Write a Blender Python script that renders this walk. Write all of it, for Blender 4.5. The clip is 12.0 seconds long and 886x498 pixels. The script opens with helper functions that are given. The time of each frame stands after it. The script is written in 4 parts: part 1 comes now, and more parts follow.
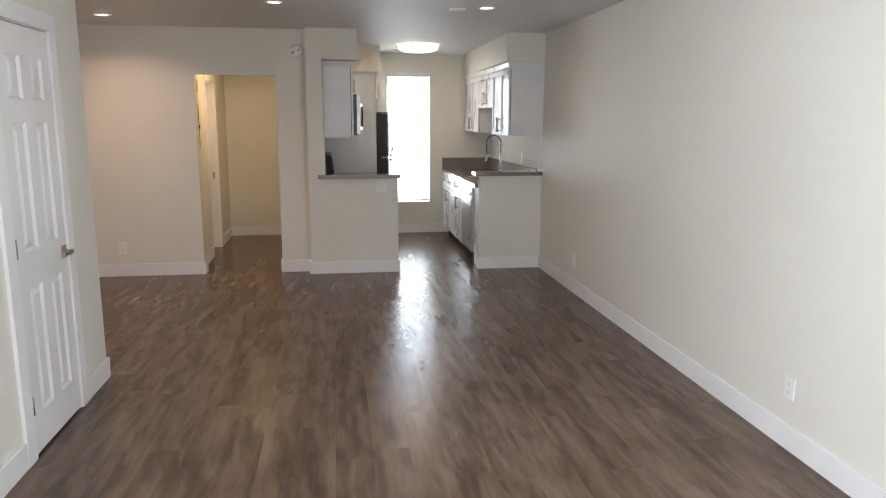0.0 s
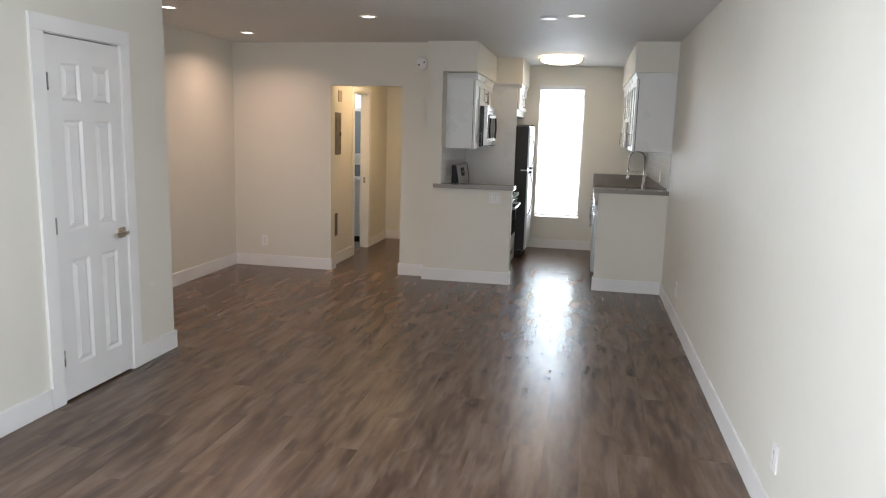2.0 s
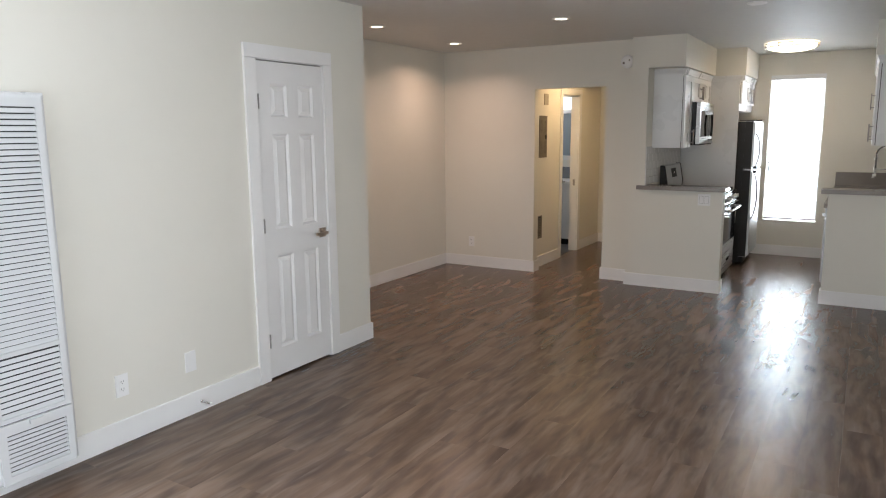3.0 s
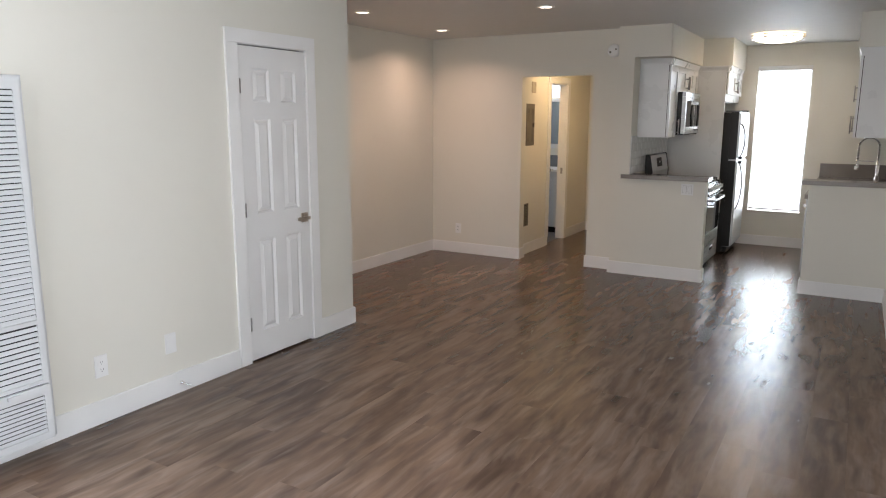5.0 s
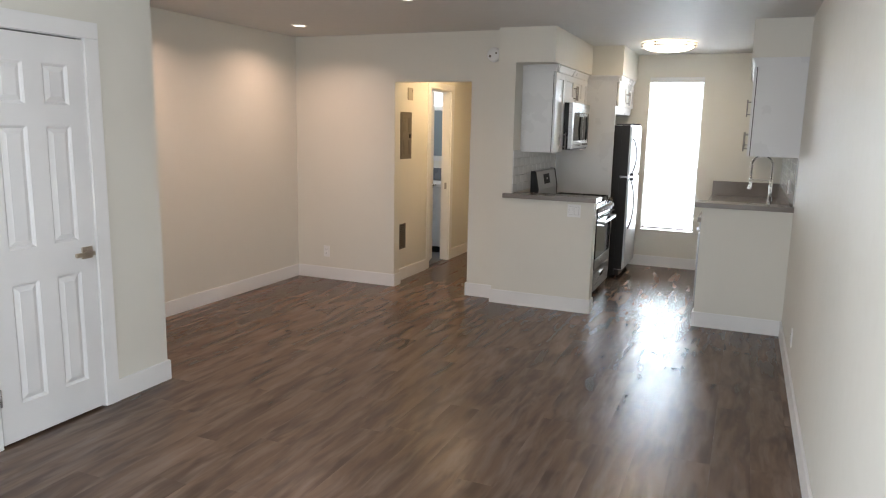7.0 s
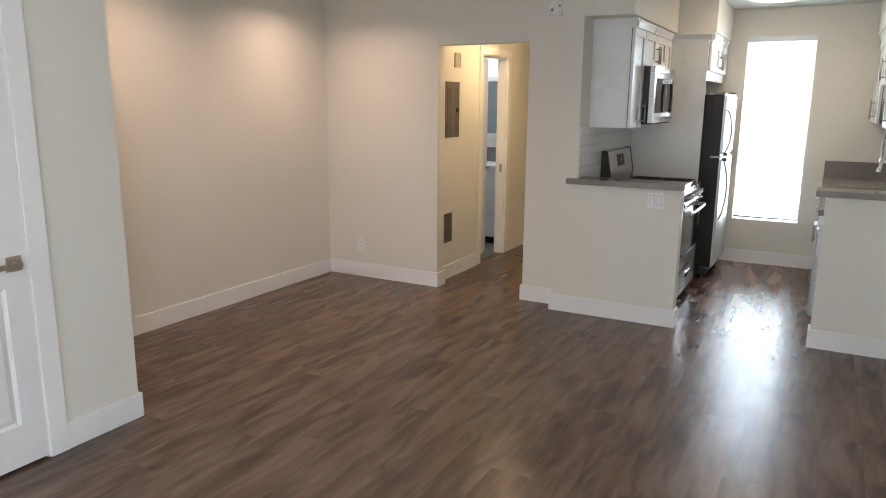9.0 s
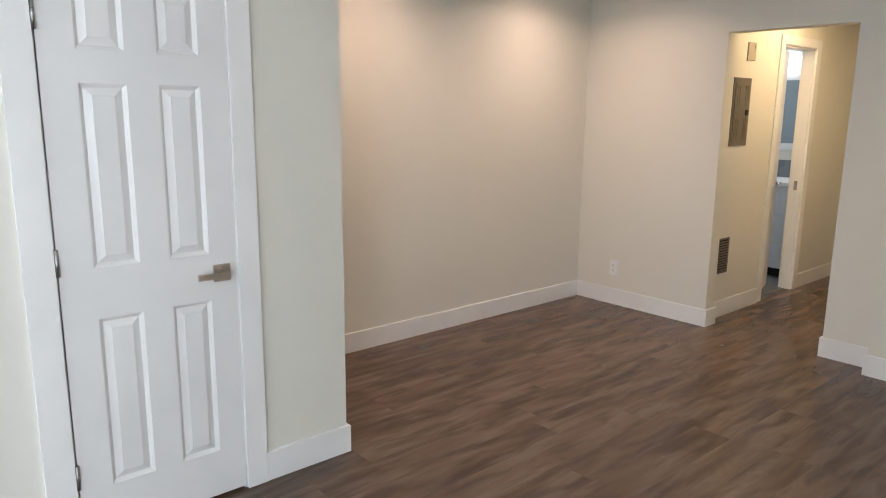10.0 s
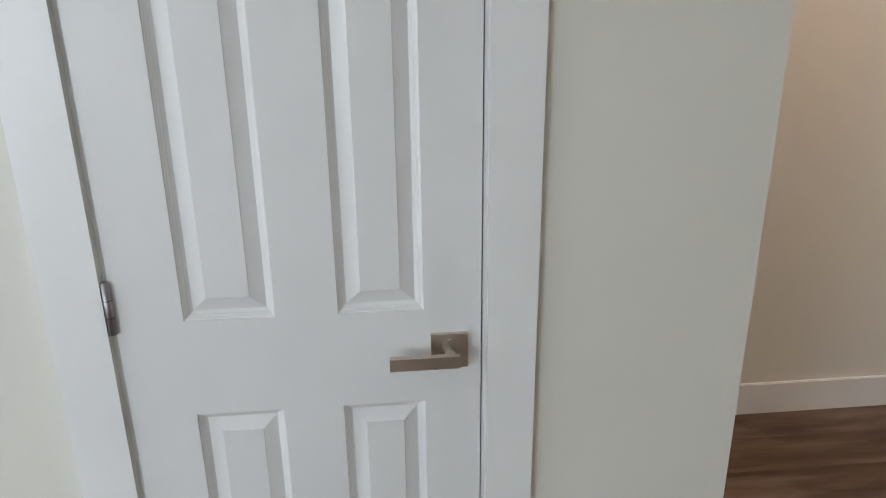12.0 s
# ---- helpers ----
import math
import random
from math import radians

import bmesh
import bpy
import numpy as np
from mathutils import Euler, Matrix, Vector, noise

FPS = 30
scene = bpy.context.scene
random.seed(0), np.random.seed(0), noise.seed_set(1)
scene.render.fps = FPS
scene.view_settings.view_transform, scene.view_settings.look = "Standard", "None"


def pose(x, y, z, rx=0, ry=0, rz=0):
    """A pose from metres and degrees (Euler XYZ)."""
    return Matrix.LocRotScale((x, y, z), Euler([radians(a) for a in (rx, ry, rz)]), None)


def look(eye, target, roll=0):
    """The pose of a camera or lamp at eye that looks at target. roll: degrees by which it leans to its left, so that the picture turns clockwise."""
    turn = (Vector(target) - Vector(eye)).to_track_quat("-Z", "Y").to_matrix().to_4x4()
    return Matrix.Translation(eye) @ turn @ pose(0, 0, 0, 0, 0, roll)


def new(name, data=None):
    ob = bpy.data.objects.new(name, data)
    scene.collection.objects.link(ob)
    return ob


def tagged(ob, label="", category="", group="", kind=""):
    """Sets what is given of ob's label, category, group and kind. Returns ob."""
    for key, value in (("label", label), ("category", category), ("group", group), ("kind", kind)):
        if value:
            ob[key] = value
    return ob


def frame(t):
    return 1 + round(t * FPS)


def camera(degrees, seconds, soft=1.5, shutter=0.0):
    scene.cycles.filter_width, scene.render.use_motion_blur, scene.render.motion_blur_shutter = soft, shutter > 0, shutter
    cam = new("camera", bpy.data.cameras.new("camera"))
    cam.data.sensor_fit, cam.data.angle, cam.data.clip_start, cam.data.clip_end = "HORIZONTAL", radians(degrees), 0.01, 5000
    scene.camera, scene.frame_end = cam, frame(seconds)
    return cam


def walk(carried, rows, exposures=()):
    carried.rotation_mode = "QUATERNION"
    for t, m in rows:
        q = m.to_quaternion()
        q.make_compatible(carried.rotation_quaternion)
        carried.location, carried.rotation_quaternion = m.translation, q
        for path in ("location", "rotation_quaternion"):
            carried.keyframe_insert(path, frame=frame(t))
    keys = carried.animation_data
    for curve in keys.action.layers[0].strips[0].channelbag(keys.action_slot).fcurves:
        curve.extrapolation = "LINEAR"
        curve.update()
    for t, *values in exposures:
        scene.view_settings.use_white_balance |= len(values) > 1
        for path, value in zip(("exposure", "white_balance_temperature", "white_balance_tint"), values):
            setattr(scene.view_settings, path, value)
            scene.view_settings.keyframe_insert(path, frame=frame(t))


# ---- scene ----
cam = camera(64.6, 12.0, soft=1.1)
PATH = [
    (0, (-0.046, 0.02, 1.613), (0.245, 1.965, 1.249), 0.2),
    (0.5, (0.316, 0.055, 1.587), (0.347, 2.028, 1.259), -0.6),
    (1, (0.701, 0.037, 1.596), (0.541, 2.003, 1.265), -0.9),
    (1.5, (1.049, 0.051, 1.617), (0.666, 1.982, 1.262), 0.4),
    (2, (1.308, 0.103, 1.593), (0.925, 2.038, 1.261), 1.6),
    (2.5, (1.54, 0.164, 1.641), (0.982, 2.061, 1.338), -0.1),
    (3, (1.715, 0.221, 1.604), (0.702, 1.914, 1.272), -0.5),
    (3.2, (1.755, 0.216, 1.62), (0.669, 1.853, 1.245), -0.6),
    (4.8, (1.821, 0.198, 1.596), (0.721, 1.826, 1.223), 0.4),
    (5, (1.822, 0.227, 1.605), (0.826, 1.922, 1.237), 0.2),
    (5.5, (1.802, 0.431, 1.618), (1.017, 2.241, 1.289), 0.6),
    (6, (1.763, 0.668, 1.617), (1.102, 2.521, 1.26), -0.1),
    (6.5, (1.76, 0.957, 1.62), (1.021, 2.787, 1.298), 1.2),
    (7, (1.762, 1.255, 1.633), (0.99, 3.067, 1.288), 1.2),
    (7.2, (1.749, 1.362, 1.631), (0.962, 3.175, 1.326), 0.8),
    (8.8, (1.513, 2.205, 1.621), (0.687, 3.992, 1.273), 0.4),
    (9, (1.437, 2.304, 1.589), (0.504, 4.025, 1.18), 0.5),
    (9.5, (1.149, 2.599, 1.58), (-0.077, 4.132, 1.197), 0.4),
    (10, (0.979, 2.901, 1.521), (-0.501, 4.188, 1.132), 0.6),
    (10.5, (0.678, 3.233, 1.525), (-1.052, 4.111, 1.039), 1.3),
    (11, (0.307, 3.471, 1.504), (-1.488, 4.195, 0.998), 1.1),
    (11.5, (-0.025, 3.71, 1.498), (-1.889, 4.215, 0.978), -0.2),
    (12, (-0.423, 3.846, 1.476), (-2.303, 4.028, 0.82), -0.6),
]
walk(cam, [(t, look(eye, target, roll)) for t, eye, target, roll in PATH],
     exposures=[(0, -0.38, 6700, 13), (2.5, -0.36, 6550, 11), (3.2, -0.4, 6650, 12), (5, -0.38, 6650, 13), (7, -0.18, 6550, 11), (9.0, -0.12, 6500, 11), (9.5, -0.06, 6450, 10), (10, 0.02, 6350, 9), (10.5, -0.16, 6200, 8), (11, -0.17, 6250, 8), (12, -0.33, 6350, 8)])

# ---- the plan ----
XE, XW, XA, YN, ZC = 2.143, -1.519, -2.618, 7.534, 2.506   # east, west, alcove and north walls, ceiling
YL, YR, YK, YH = 7.392, 7.419, 10.012, 10.045              # faces of the half walls, ends of kitchen and hall
XK, YC, YS = -0.185, 4.508, -0.5                           # kitchen's west wall, closet corner, south wall
DOWNLIGHTS = [(-2.01, 5.36), (-2.055, 6.79), (-0.507, 5.85), (-0.505, 4.26), (1.177, 5.85)]
DOME = (0.953, 8.82)


# ---- world and large lights ----
world = bpy.data.worlds.new("world")
scene.world = world
world.use_nodes = True
wn = world.node_tree.nodes
sky = wn.new("ShaderNodeTexSky")
sky.sky_type, sky.sun_disc = "NISHITA", False
sky.sun_elevation, sky.sun_rotation = radians(48), radians(200)
wn["Background"].inputs["Strength"].default_value = 0.1
world.node_tree.links.new(sky.outputs["Color"], wn["Background"].inputs["Color"])


def area_light(name, m, sx, sy, watts, color, shape="RECTANGLE", spread=180):
    d = bpy.data.lights.new(name, "AREA")
    d.shape, d.size, d.energy, d.color, d.spread = shape, sx, watts, color, radians(spread)
    if shape == "RECTANGLE":
        d.size_y = sy
    ob = new(name, d)
    ob.matrix_world = m
    return ob


DAY, WARM, SOFT_WARM = (0.81, 0.895, 1.0), (1.0, 0.69, 0.37), (1.0, 0.70, 0.54)
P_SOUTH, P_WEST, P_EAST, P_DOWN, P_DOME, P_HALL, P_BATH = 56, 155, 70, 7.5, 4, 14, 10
area_light("daylight_front_window", look((0.35, YS - 0.06, 1.15), (0.35, 5, 1.15)), 3.2, 2.0, P_SOUTH, DAY)
# unseen west lamp, added to brighten the east wall
area_light("west_fill_light", look((XW - 0.10, 0.85, 1.45), (5, 0.85, 1.45)), 1.2, 1.1, P_WEST, DAY)
# fill through an added, unseen east opening, to lift the west wall
area_light("east_fill_light", look((XE + 0.10, 1.1, 1.45), (-5, 1.1, 1.45)), 1.2, 1.1, P_EAST, DAY)
area_light("daylight_over_kitchen_window", look((0.95, 11.7, 3.9), (0.95, 10.05, 1.5)), 2.4, 1.2, 4200, DAY)
area_light("daylight_kitchen_lower_sash", look((0.95, 10.24, 0.82), (0.95, 5, 0.82)), 0.58, 0.68, 10, (0.86, 0.94, 1.0))
area_light("daylight_kitchen_upper_sash", look((0.95, 10.24, 1.72), (0.95, 5, 1.72)), 0.58, 1.0, 9, (0.80, 0.91, 1.0))

# ---- materials ----
def nodes_of(name):
    m = bpy.data.materials.new(name)
    m.use_nodes = True
    t = m.node_tree
    return m, t, t.nodes["Principled BSDF"]


def add(t, kind, **values):
    n = t.nodes.new(kind)
    for k, v in values.items():
        n.inputs[k].default_value = v
    return n


def noise_at(t, coords, scale, detail=3.0, stretch=None, rough=0.5):
    n = add(t, "ShaderNodeTexNoise", Scale=scale, Detail=detail, Roughness=rough)
    if stretch:
        mp = add(t, "ShaderNodeMapping")
        mp.inputs["Scale"].default_value = stretch
        t.links.new(coords, mp.inputs["Vector"])
        coords = mp.outputs["Vector"]
    t.links.new(coords, n.inputs["Vector"])
    return n.outputs["Fac"]


def remap(t, value, a, b, lo, hi):
    n = add(t, "ShaderNodeMapRange")
    t.links.new(value, n.inputs["Value"])
    for k, v in (("From Min", a), ("From Max", b), ("To Min", lo), ("To Max", hi)):
        n.inputs[k].default_value = v
    return n.outputs["Result"]


def mix_color(t, fac, a, b, blend="MIX"):
    n = t.nodes.new("ShaderNodeMix")
    n.data_type, n.blend_type = "RGBA", blend
    for sock, v in ((n.inputs[0], fac), (n.inputs[6], a), (n.inputs[7], b)):
        if isinstance(v, bpy.types.NodeSocket):
            t.links.new(v, sock)
        elif isinstance(v, (int, float)):
            sock.default_value = v
        else:
            sock.default_value = (*v, 1)
    return n.outputs[2]


def bump_into(t, bsdf, height, strength, distance, before=None):
    n = add(t, "ShaderNodeBump", Strength=strength, Distance=distance)
    t.links.new(height, n.inputs["Height"])
    if before:
        t.links.new(before, n.inputs["Normal"])
    t.links.new(n.outputs["Normal"], bsdf.inputs["Normal"])
    return n.outputs["Normal"]


def surface(name, color, rough=0.5, metal=0.0, var=0.05, scale=3.0, bump=0.15, bscale=180.0, dist=0.0006, rvar=0.06, stretch=None, spec=0.5, coat=0.0):
    """A painted, moulded or metal surface with broad and fine variation."""
    m, t, b = nodes_of(name)
    co = add(t, "ShaderNodeTexCoord").outputs["Object"]
    broad = noise_at(t, co, scale, 4.0)
    fine = noise_at(t, co, bscale, 2.0, stretch)
    dark = tuple(max(0.0, c * (1 - var)) for c in color)
    light = tuple(min(1.0, c * (1 + var)) for c in color)
    t.links.new(mix_color(t, remap(t, broad, 0.3, 0.7, 0, 1), dark, light), b.inputs["Base Color"])
    t.links.new(remap(t, broad, 0.3, 0.7, max(0.02, rough - rvar), rough + rvar), b.inputs["Roughness"])
    b.inputs["Metallic"].default_value = metal
    b.inputs["Specular IOR Level"].default_value = spec
    b.inputs["Coat Weight"].default_value = coat
    if bump:
        bump_into(t, b, fine, bump, dist)
    return m


def emitter(name, color, strength):
    m, t, b = nodes_of(name)
    b.inputs["Base Color"].default_value = (*color, 1)
    b.inputs["Emission Color"].default_value = (*color, 1)
    b.inputs["Emission Strength"].default_value = strength
    return m


def wood_floor():
    """Grey-brown vinyl planks: soft tone drift, pale and dark smears, printed cathedral grain, low sheen."""
    m, t, b = nodes_of("floor_planks")
    co = add(t, "ShaderNodeTexCoord").outputs["Object"]
    rnd = add(t, "ShaderNodeObjectInfo").outputs["Random"]

    def math_node(op, a, c, d=None):
        n = t.nodes.new("ShaderNodeMath")
        n.operation = op
        for k, v in enumerate((a, c, d)):
            if isinstance(v, bpy.types.NodeSocket):
                t.links.new(v, n.inputs[k])
            elif v is not None:
                n.inputs[k].default_value = v
        return n.outputs[0]

    def offset_by(vector, amount, fac):
        sh = t.nodes.new("ShaderNodeVectorMath")
        sh.operation = "SCALE"
        sh.inputs[0].default_value = amount
        t.links.new(fac, sh.inputs["Scale"])
        ad = t.nodes.new("ShaderNodeVectorMath")
        t.links.new(vector, ad.inputs[0])
        t.links.new(sh.outputs[0], ad.inputs[1])
        return ad.outputs[0]

    v = offset_by(co, (37.0, 91.0, 53.0), rnd)
    # the coordinates waver along the plank
    wob = t.nodes.new("ShaderNodeVectorMath")
    wob.operation = "MULTIPLY_ADD"
    nz = add(t, "ShaderNodeTexNoise", Scale=3.0, Detail=1.0)
    t.links.new(v, nz.inputs["Vector"])
    t.links.new(nz.outputs["Color"], wob.inputs[0])
    wob.inputs[1].default_value = (0.06, 0.25, 0.0)
    t.links.new(v, wob.inputs[2])
    w = wob.outputs[0]
    drift = noise_at(t, w, 1.0, 3.0, (9.0, 1.5, 1.0), 0.5)
    fac = math_node("MULTIPLY_ADD", rnd, 0.22, remap(t, drift, 0.30, 0.70, -0.05, 0.85))
    tone = add(t, "ShaderNodeValToRGB")
    el = tone.color_ramp.elements
    el[0].position, el[0].color = 0.0, (0.072, 0.043, 0.029, 1)
    el[1].position, el[1].color = 1.0, (0.186, 0.124, 0.090, 1)
    mid = tone.color_ramp.elements.new(0.5)
    mid.color = (0.126, 0.079, 0.054, 1)
    t.links.new(fac, tone.inputs["Fac"])
    c = tone.outputs["Color"]
    pale = noise_at(t, w, 1.0, 3.0, (18.0, 2.4, 1.0), 0.5)
    c = mix_color(t, remap(t, pale, 0.46, 0.72, 0.0, 0.46), c, (0.235, 0.178, 0.146))
    smudge = noise_at(t, offset_by(w, (11.0, 7.0, 0.0), rnd), 1.0, 2.5, (15.0, 3.2, 1.0), 0.5)
    c = mix_color(t, remap(t, smudge, 0.48, 0.74, 0.0, 0.66), c, (0.046, 0.028, 0.020))
    # cathedral arches: long thin rings about a wandering centre, shown in patches
    rings = add(t, "ShaderNodeTexWave", Scale=11.0, Distortion=3.0, Detail=1.0)
    rings.wave_type, rings.rings_direction = "RINGS", "Z"
    rings.inputs["Detail Scale"].default_value = 1.4
    mp = add(t, "ShaderNodeMapping")
    mp.inputs["Scale"].default_value = (1.0, 0.36, 1.0)
    t.links.new(offset_by(co, (0.10, 1.3, 0.0), rnd), mp.inputs["Vector"])
    t.links.new(mp.outputs["Vector"], rings.inputs["Vector"])
    where = remap(t, noise_at(t, v, 1.0, 3.0, (9.0, 3.4, 1.0)), 0.58, 0.68, 0.0, 1.0)
    arch = math_node("MULTIPLY", rings.outputs["Fac"], where)
    c = mix_color(t, math_node("MULTIPLY", arch, 0.15), c, (0.040, 0.025, 0.018))
    streak = noise_at(t, w, 1.0, 2.0, (40.0, 2.4, 1.0), 0.5)
    c = mix_color(t, remap(t, streak, 0.42, 0.72, 0.0, 0.10), c, (0.050, 0.032, 0.023))
    t.links.new(c, b.inputs["Base Color"])
    b.inputs["Roughness"].default_value = 0.26
    b.inputs["Specular IOR Level"].default_value = 0.32
    return m


def wall_paint(name, color):
    """Cream eggshell paint with roller stipple and faint patches."""
    m, t, b = nodes_of(name)
    co = add(t, "ShaderNodeTexCoord").outputs["Object"]
    broad = noise_at(t, co, 0.9, 5.0)
    mottle = noise_at(t, co, 14.0, 4.0)
    c = mix_color(t, remap(t, broad, 0.3, 0.7, 0, 1), tuple(x * 0.975 for x in color), tuple(min(1, x * 1.02) for x in color))
    c = mix_color(t, remap(t, mottle, 0.55, 0.8, 0.0, 0.10), c, tuple(x * 0.9 for x in color))
    t.links.new(c, b.inputs["Base Color"])
    t.links.new(remap(t, mottle, 0.3, 0.7, 0.5, 0.62), b.inputs["Roughness"])
    b.inputs["Specular IOR Level"].default_value = 0.35
    n = bump_into(t, b, noise_at(t, co, 260.0, 2.0), 0.12, 0.0008)
    bump_into(t, b, noise_at(t, co, 5.0, 3.0), 0.06, 0.004, n)
    return m


def brushed(name, color, rough, along):
    m, t, b = nodes_of(name)
    co = add(t, "ShaderNodeTexCoord").outputs["Object"]
    grain = noise_at(t, co, 1.0, 3.0, along)
    t.links.new(mix_color(t, remap(t, grain, 0.3, 0.7, 0, 1), tuple(x * 0.86 for x in color), color), b.inputs["Base Color"])
    t.links.new(remap(t, grain, 0.3, 0.7, rough - 0.05, rough + 0.07), b.inputs["Roughness"])
    b.inputs["Metallic"].default_value = 1.0
    bump_into(t, b, grain, 0.015, 0.0003)
    return m


def clear_glass(name):
    m, t, b = nodes_of(name)
    b.inputs["Base Color"].default_value = (0.97, 0.99, 1.0, 1)
    b.inputs["Roughness"].default_value = 0.0
    b.inputs["Transmission Weight"].default_value = 1.0
    b.inputs["IOR"].default_value = 1.45
    return m


def blind_plastic():
    m, t, b = nodes_of("blind_slat")
    b.inputs["Base Color"].default_value = (0.86, 0.87, 0.86, 1)
    b.inputs["Roughness"].default_value = 0.4
    b.inputs["Subsurface Weight"].default_value = 0.0
    tr = add(t, "ShaderNodeBsdfTranslucent")
    tr.inputs["Color"].default_value = (0.8, 0.84, 0.86, 1)
    mx = add(t, "ShaderNodeMixShader", Fac=0.15)
    t.links.new(b.outputs[0], mx.inputs[1])
    t.links.new(tr.outputs[0], mx.inputs[2])
    t.links.new(mx.outputs[0], t.nodes["Material Output"].inputs["Surface"])
    return m


def speckled_stone():
    m, t, b = nodes_of("countertop_quartz")
    co = add(t, "ShaderNodeTexCoord").outputs["Object"]
    broad = noise_at(t, co, 6.0, 4.0)
    speck = noise_at(t, co, 420.0, 1.0)
    c = mix_color(t, remap(t, broad, 0.3, 0.7, 0, 1), (0.190, 0.163, 0.142), (0.225, 0.195, 0.172))
    c = mix_color(t, remap(t, speck, 0.58, 0.7, 0, 0.5), c, (0.34, 0.31, 0.28))
    t.links.new(c, b.inputs["Base Color"])
    t.links.new(remap(t, speck, 0.3, 0.7, 0.16, 0.24), b.inputs["Roughness"])
    return m


FLOOR = wood_floor()
PAINT = wall_paint("wall_paint", (0.755, 0.732, 0.660))
CEIL = wall_paint("ceiling_paint", (0.66, 0.655, 0.64))
TRIM = surface("trim_paint", (0.84, 0.832, 0.818), 0.36, var=0.03, bump=0.08, bscale=90)
DOORPAINT = surface("door_paint", (0.79, 0.782, 0.772), 0.34, var=0.03, bump=0.12, bscale=70, stretch=(1.0, 1.0, 0.12))
CABINET = surface("cabinet_lacquer", (0.76, 0.76, 0.755), 0.30, var=0.008, bump=0.0)
QUARTZ = speckled_stone()
STEEL = brushed("stainless_steel", (0.44, 0.44, 0.43), 0.30, (2.0, 2.0, 220.0))
STEEL_F = brushed("stainless_refrigerator", (0.60, 0.60, 0.60), 0.42, (2.0, 220.0, 2.0))
STEEL_H = brushed("stainless_steel_sides", (0.58, 0.58, 0.58), 0.28, (220.0, 4.0, 4.0))
CHROME = surface("chrome", (0.78, 0.78, 0.78), 0.10, metal=1.0, var=0.02, bump=0.0, rvar=0.03)
NICKEL = surface("brushed_nickel", (0.60, 0.53, 0.46), 0.36, metal=1.0, var=0.06, scale=30, bump=0.06, bscale=300, stretch=(1.0, 8.0, 1.0))
PULL = surface("pull_metal", (0.40, 0.39, 0.38), 0.38, metal=1.0, var=0.05, scale=30, bump=0.0)
SATIN = surface("satin_steel", (0.66, 0.65, 0.62), 0.26, metal=1.0, var=0.04, scale=30, bump=0.0)
DARKMETAL = surface("appliance_side", (0.024, 0.023, 0.023), 0.55, var=0.08, bump=0.15, bscale=400)
BLACK = surface("black_enamel", (0.016, 0.016, 0.017), 0.22, var=0.2, bump=0.05)
BLACKGLASS = surface("black_glass", (0.010, 0.010, 0.011), 0.06, var=0.2, bump=0.0, rvar=0.02)
RUBBER = surface("dark_plastic", (0.02, 0.02, 0.02), 0.6, var=0.2, bump=0.1)
# near-black paint for the shade in gaps and recesses
GAP_SHADE = surface("gap_shade", (0.012, 0.011, 0.010), 0.9, var=0.2, bump=0.0)
BLACKGLASS.node_tree.nodes["Principled BSDF"].inputs["Specular IOR Level"].default_value = 0.3
ENAMEL = surface("heater_enamel", (0.64, 0.65, 0.655), 0.32, var=0.03, bump=0.06, bscale=120)
# near-black, so the slots between louvres read as deep shade
SLOT_SHADE = surface("heater_slot_shade", (0.03, 0.03, 0.03), 0.6, var=0.1, bump=0.0)
PLASTIC = surface("white_plastic", (0.84, 0.835, 0.82), 0.35, var=0.02, bump=0.0)
PANELMETAL = surface("painted_grey_metal", (0.185, 0.165, 0.135), 0.45, metal=0.3, var=0.06, bump=0.1)
TILE = surface("glazed_tile", (0.80, 0.80, 0.79), 0.08, var=0.03, scale=9, bump=0.06, bscale=14, dist=0.002, rvar=0.03)
GROUT = surface("grout", (0.66, 0.65, 0.62), 0.8, var=0.06, bump=0.3)
FRAME_W = surface("window_vinyl", (0.80, 0.81, 0.82), 0.4, var=0.02, bump=0.0)
SLAT = blind_plastic()
GLASS = clear_glass("window_glass")
MIRROR = surface("mirror_silver", (0.86, 0.89, 0.90), 0.02, metal=1.0, var=0.01, bump=0.0, rvar=0.01)
GREYTILE = surface("grey_splash", (0.20, 0.21, 0.23), 0.3, var=0.1, bump=0.1)
BATHFLOOR = surface("grey_floor_tile", (0.16, 0.17, 0.19), 0.4, var=0.1, bump=0.1)
BLUEGREY = wall_paint("bathroom_paint", (0.42, 0.47, 0.50))
LED = emitter("led_disc", (1.0, 0.86, 0.70), 6.0)
BOWL = emitter("lit_glass_bowl", (1.0, 0.84, 0.62), 9.0)
BATHLED = emitter("vanity_light_glass", (0.95, 0.97, 1.0), 2.5)


# ---- mesh helpers ----
ORIGIN = {}


def part(name, bm, material, parent=None, label="", smooth=False, wear=0.0):
    """Links a bmesh, drawn in world metres, as one mesh under a thing or a part (or alone)."""
    if wear:
        edges = [e for e in bm.edges if len(e.link_faces) == 2 and e.calc_face_angle(0) > 0.6]
        bmesh.ops.bevel(bm, geom=edges, offset=wear, segments=2, profile=0.6, affect="EDGES", clamp_overlap=True)
    bmesh.ops.recalc_face_normals(bm, faces=bm.faces)
    o = ORIGIN.get(parent, Vector((0, 0, 0)))
    bmesh.ops.translate(bm, verts=bm.verts, vec=-o)
    me = bpy.data.meshes.new(name)
    bm.to_mesh(me)
    bm.free()
    me.materials.append(material)
    if smooth:
        me.polygons.foreach_set("use_smooth", [True] * len(me.polygons))
        me.update()
    ob = new(name, me)
    ob.parent = parent
    ORIGIN[ob] = o
    if label:
        tagged(ob, label)
    return ob


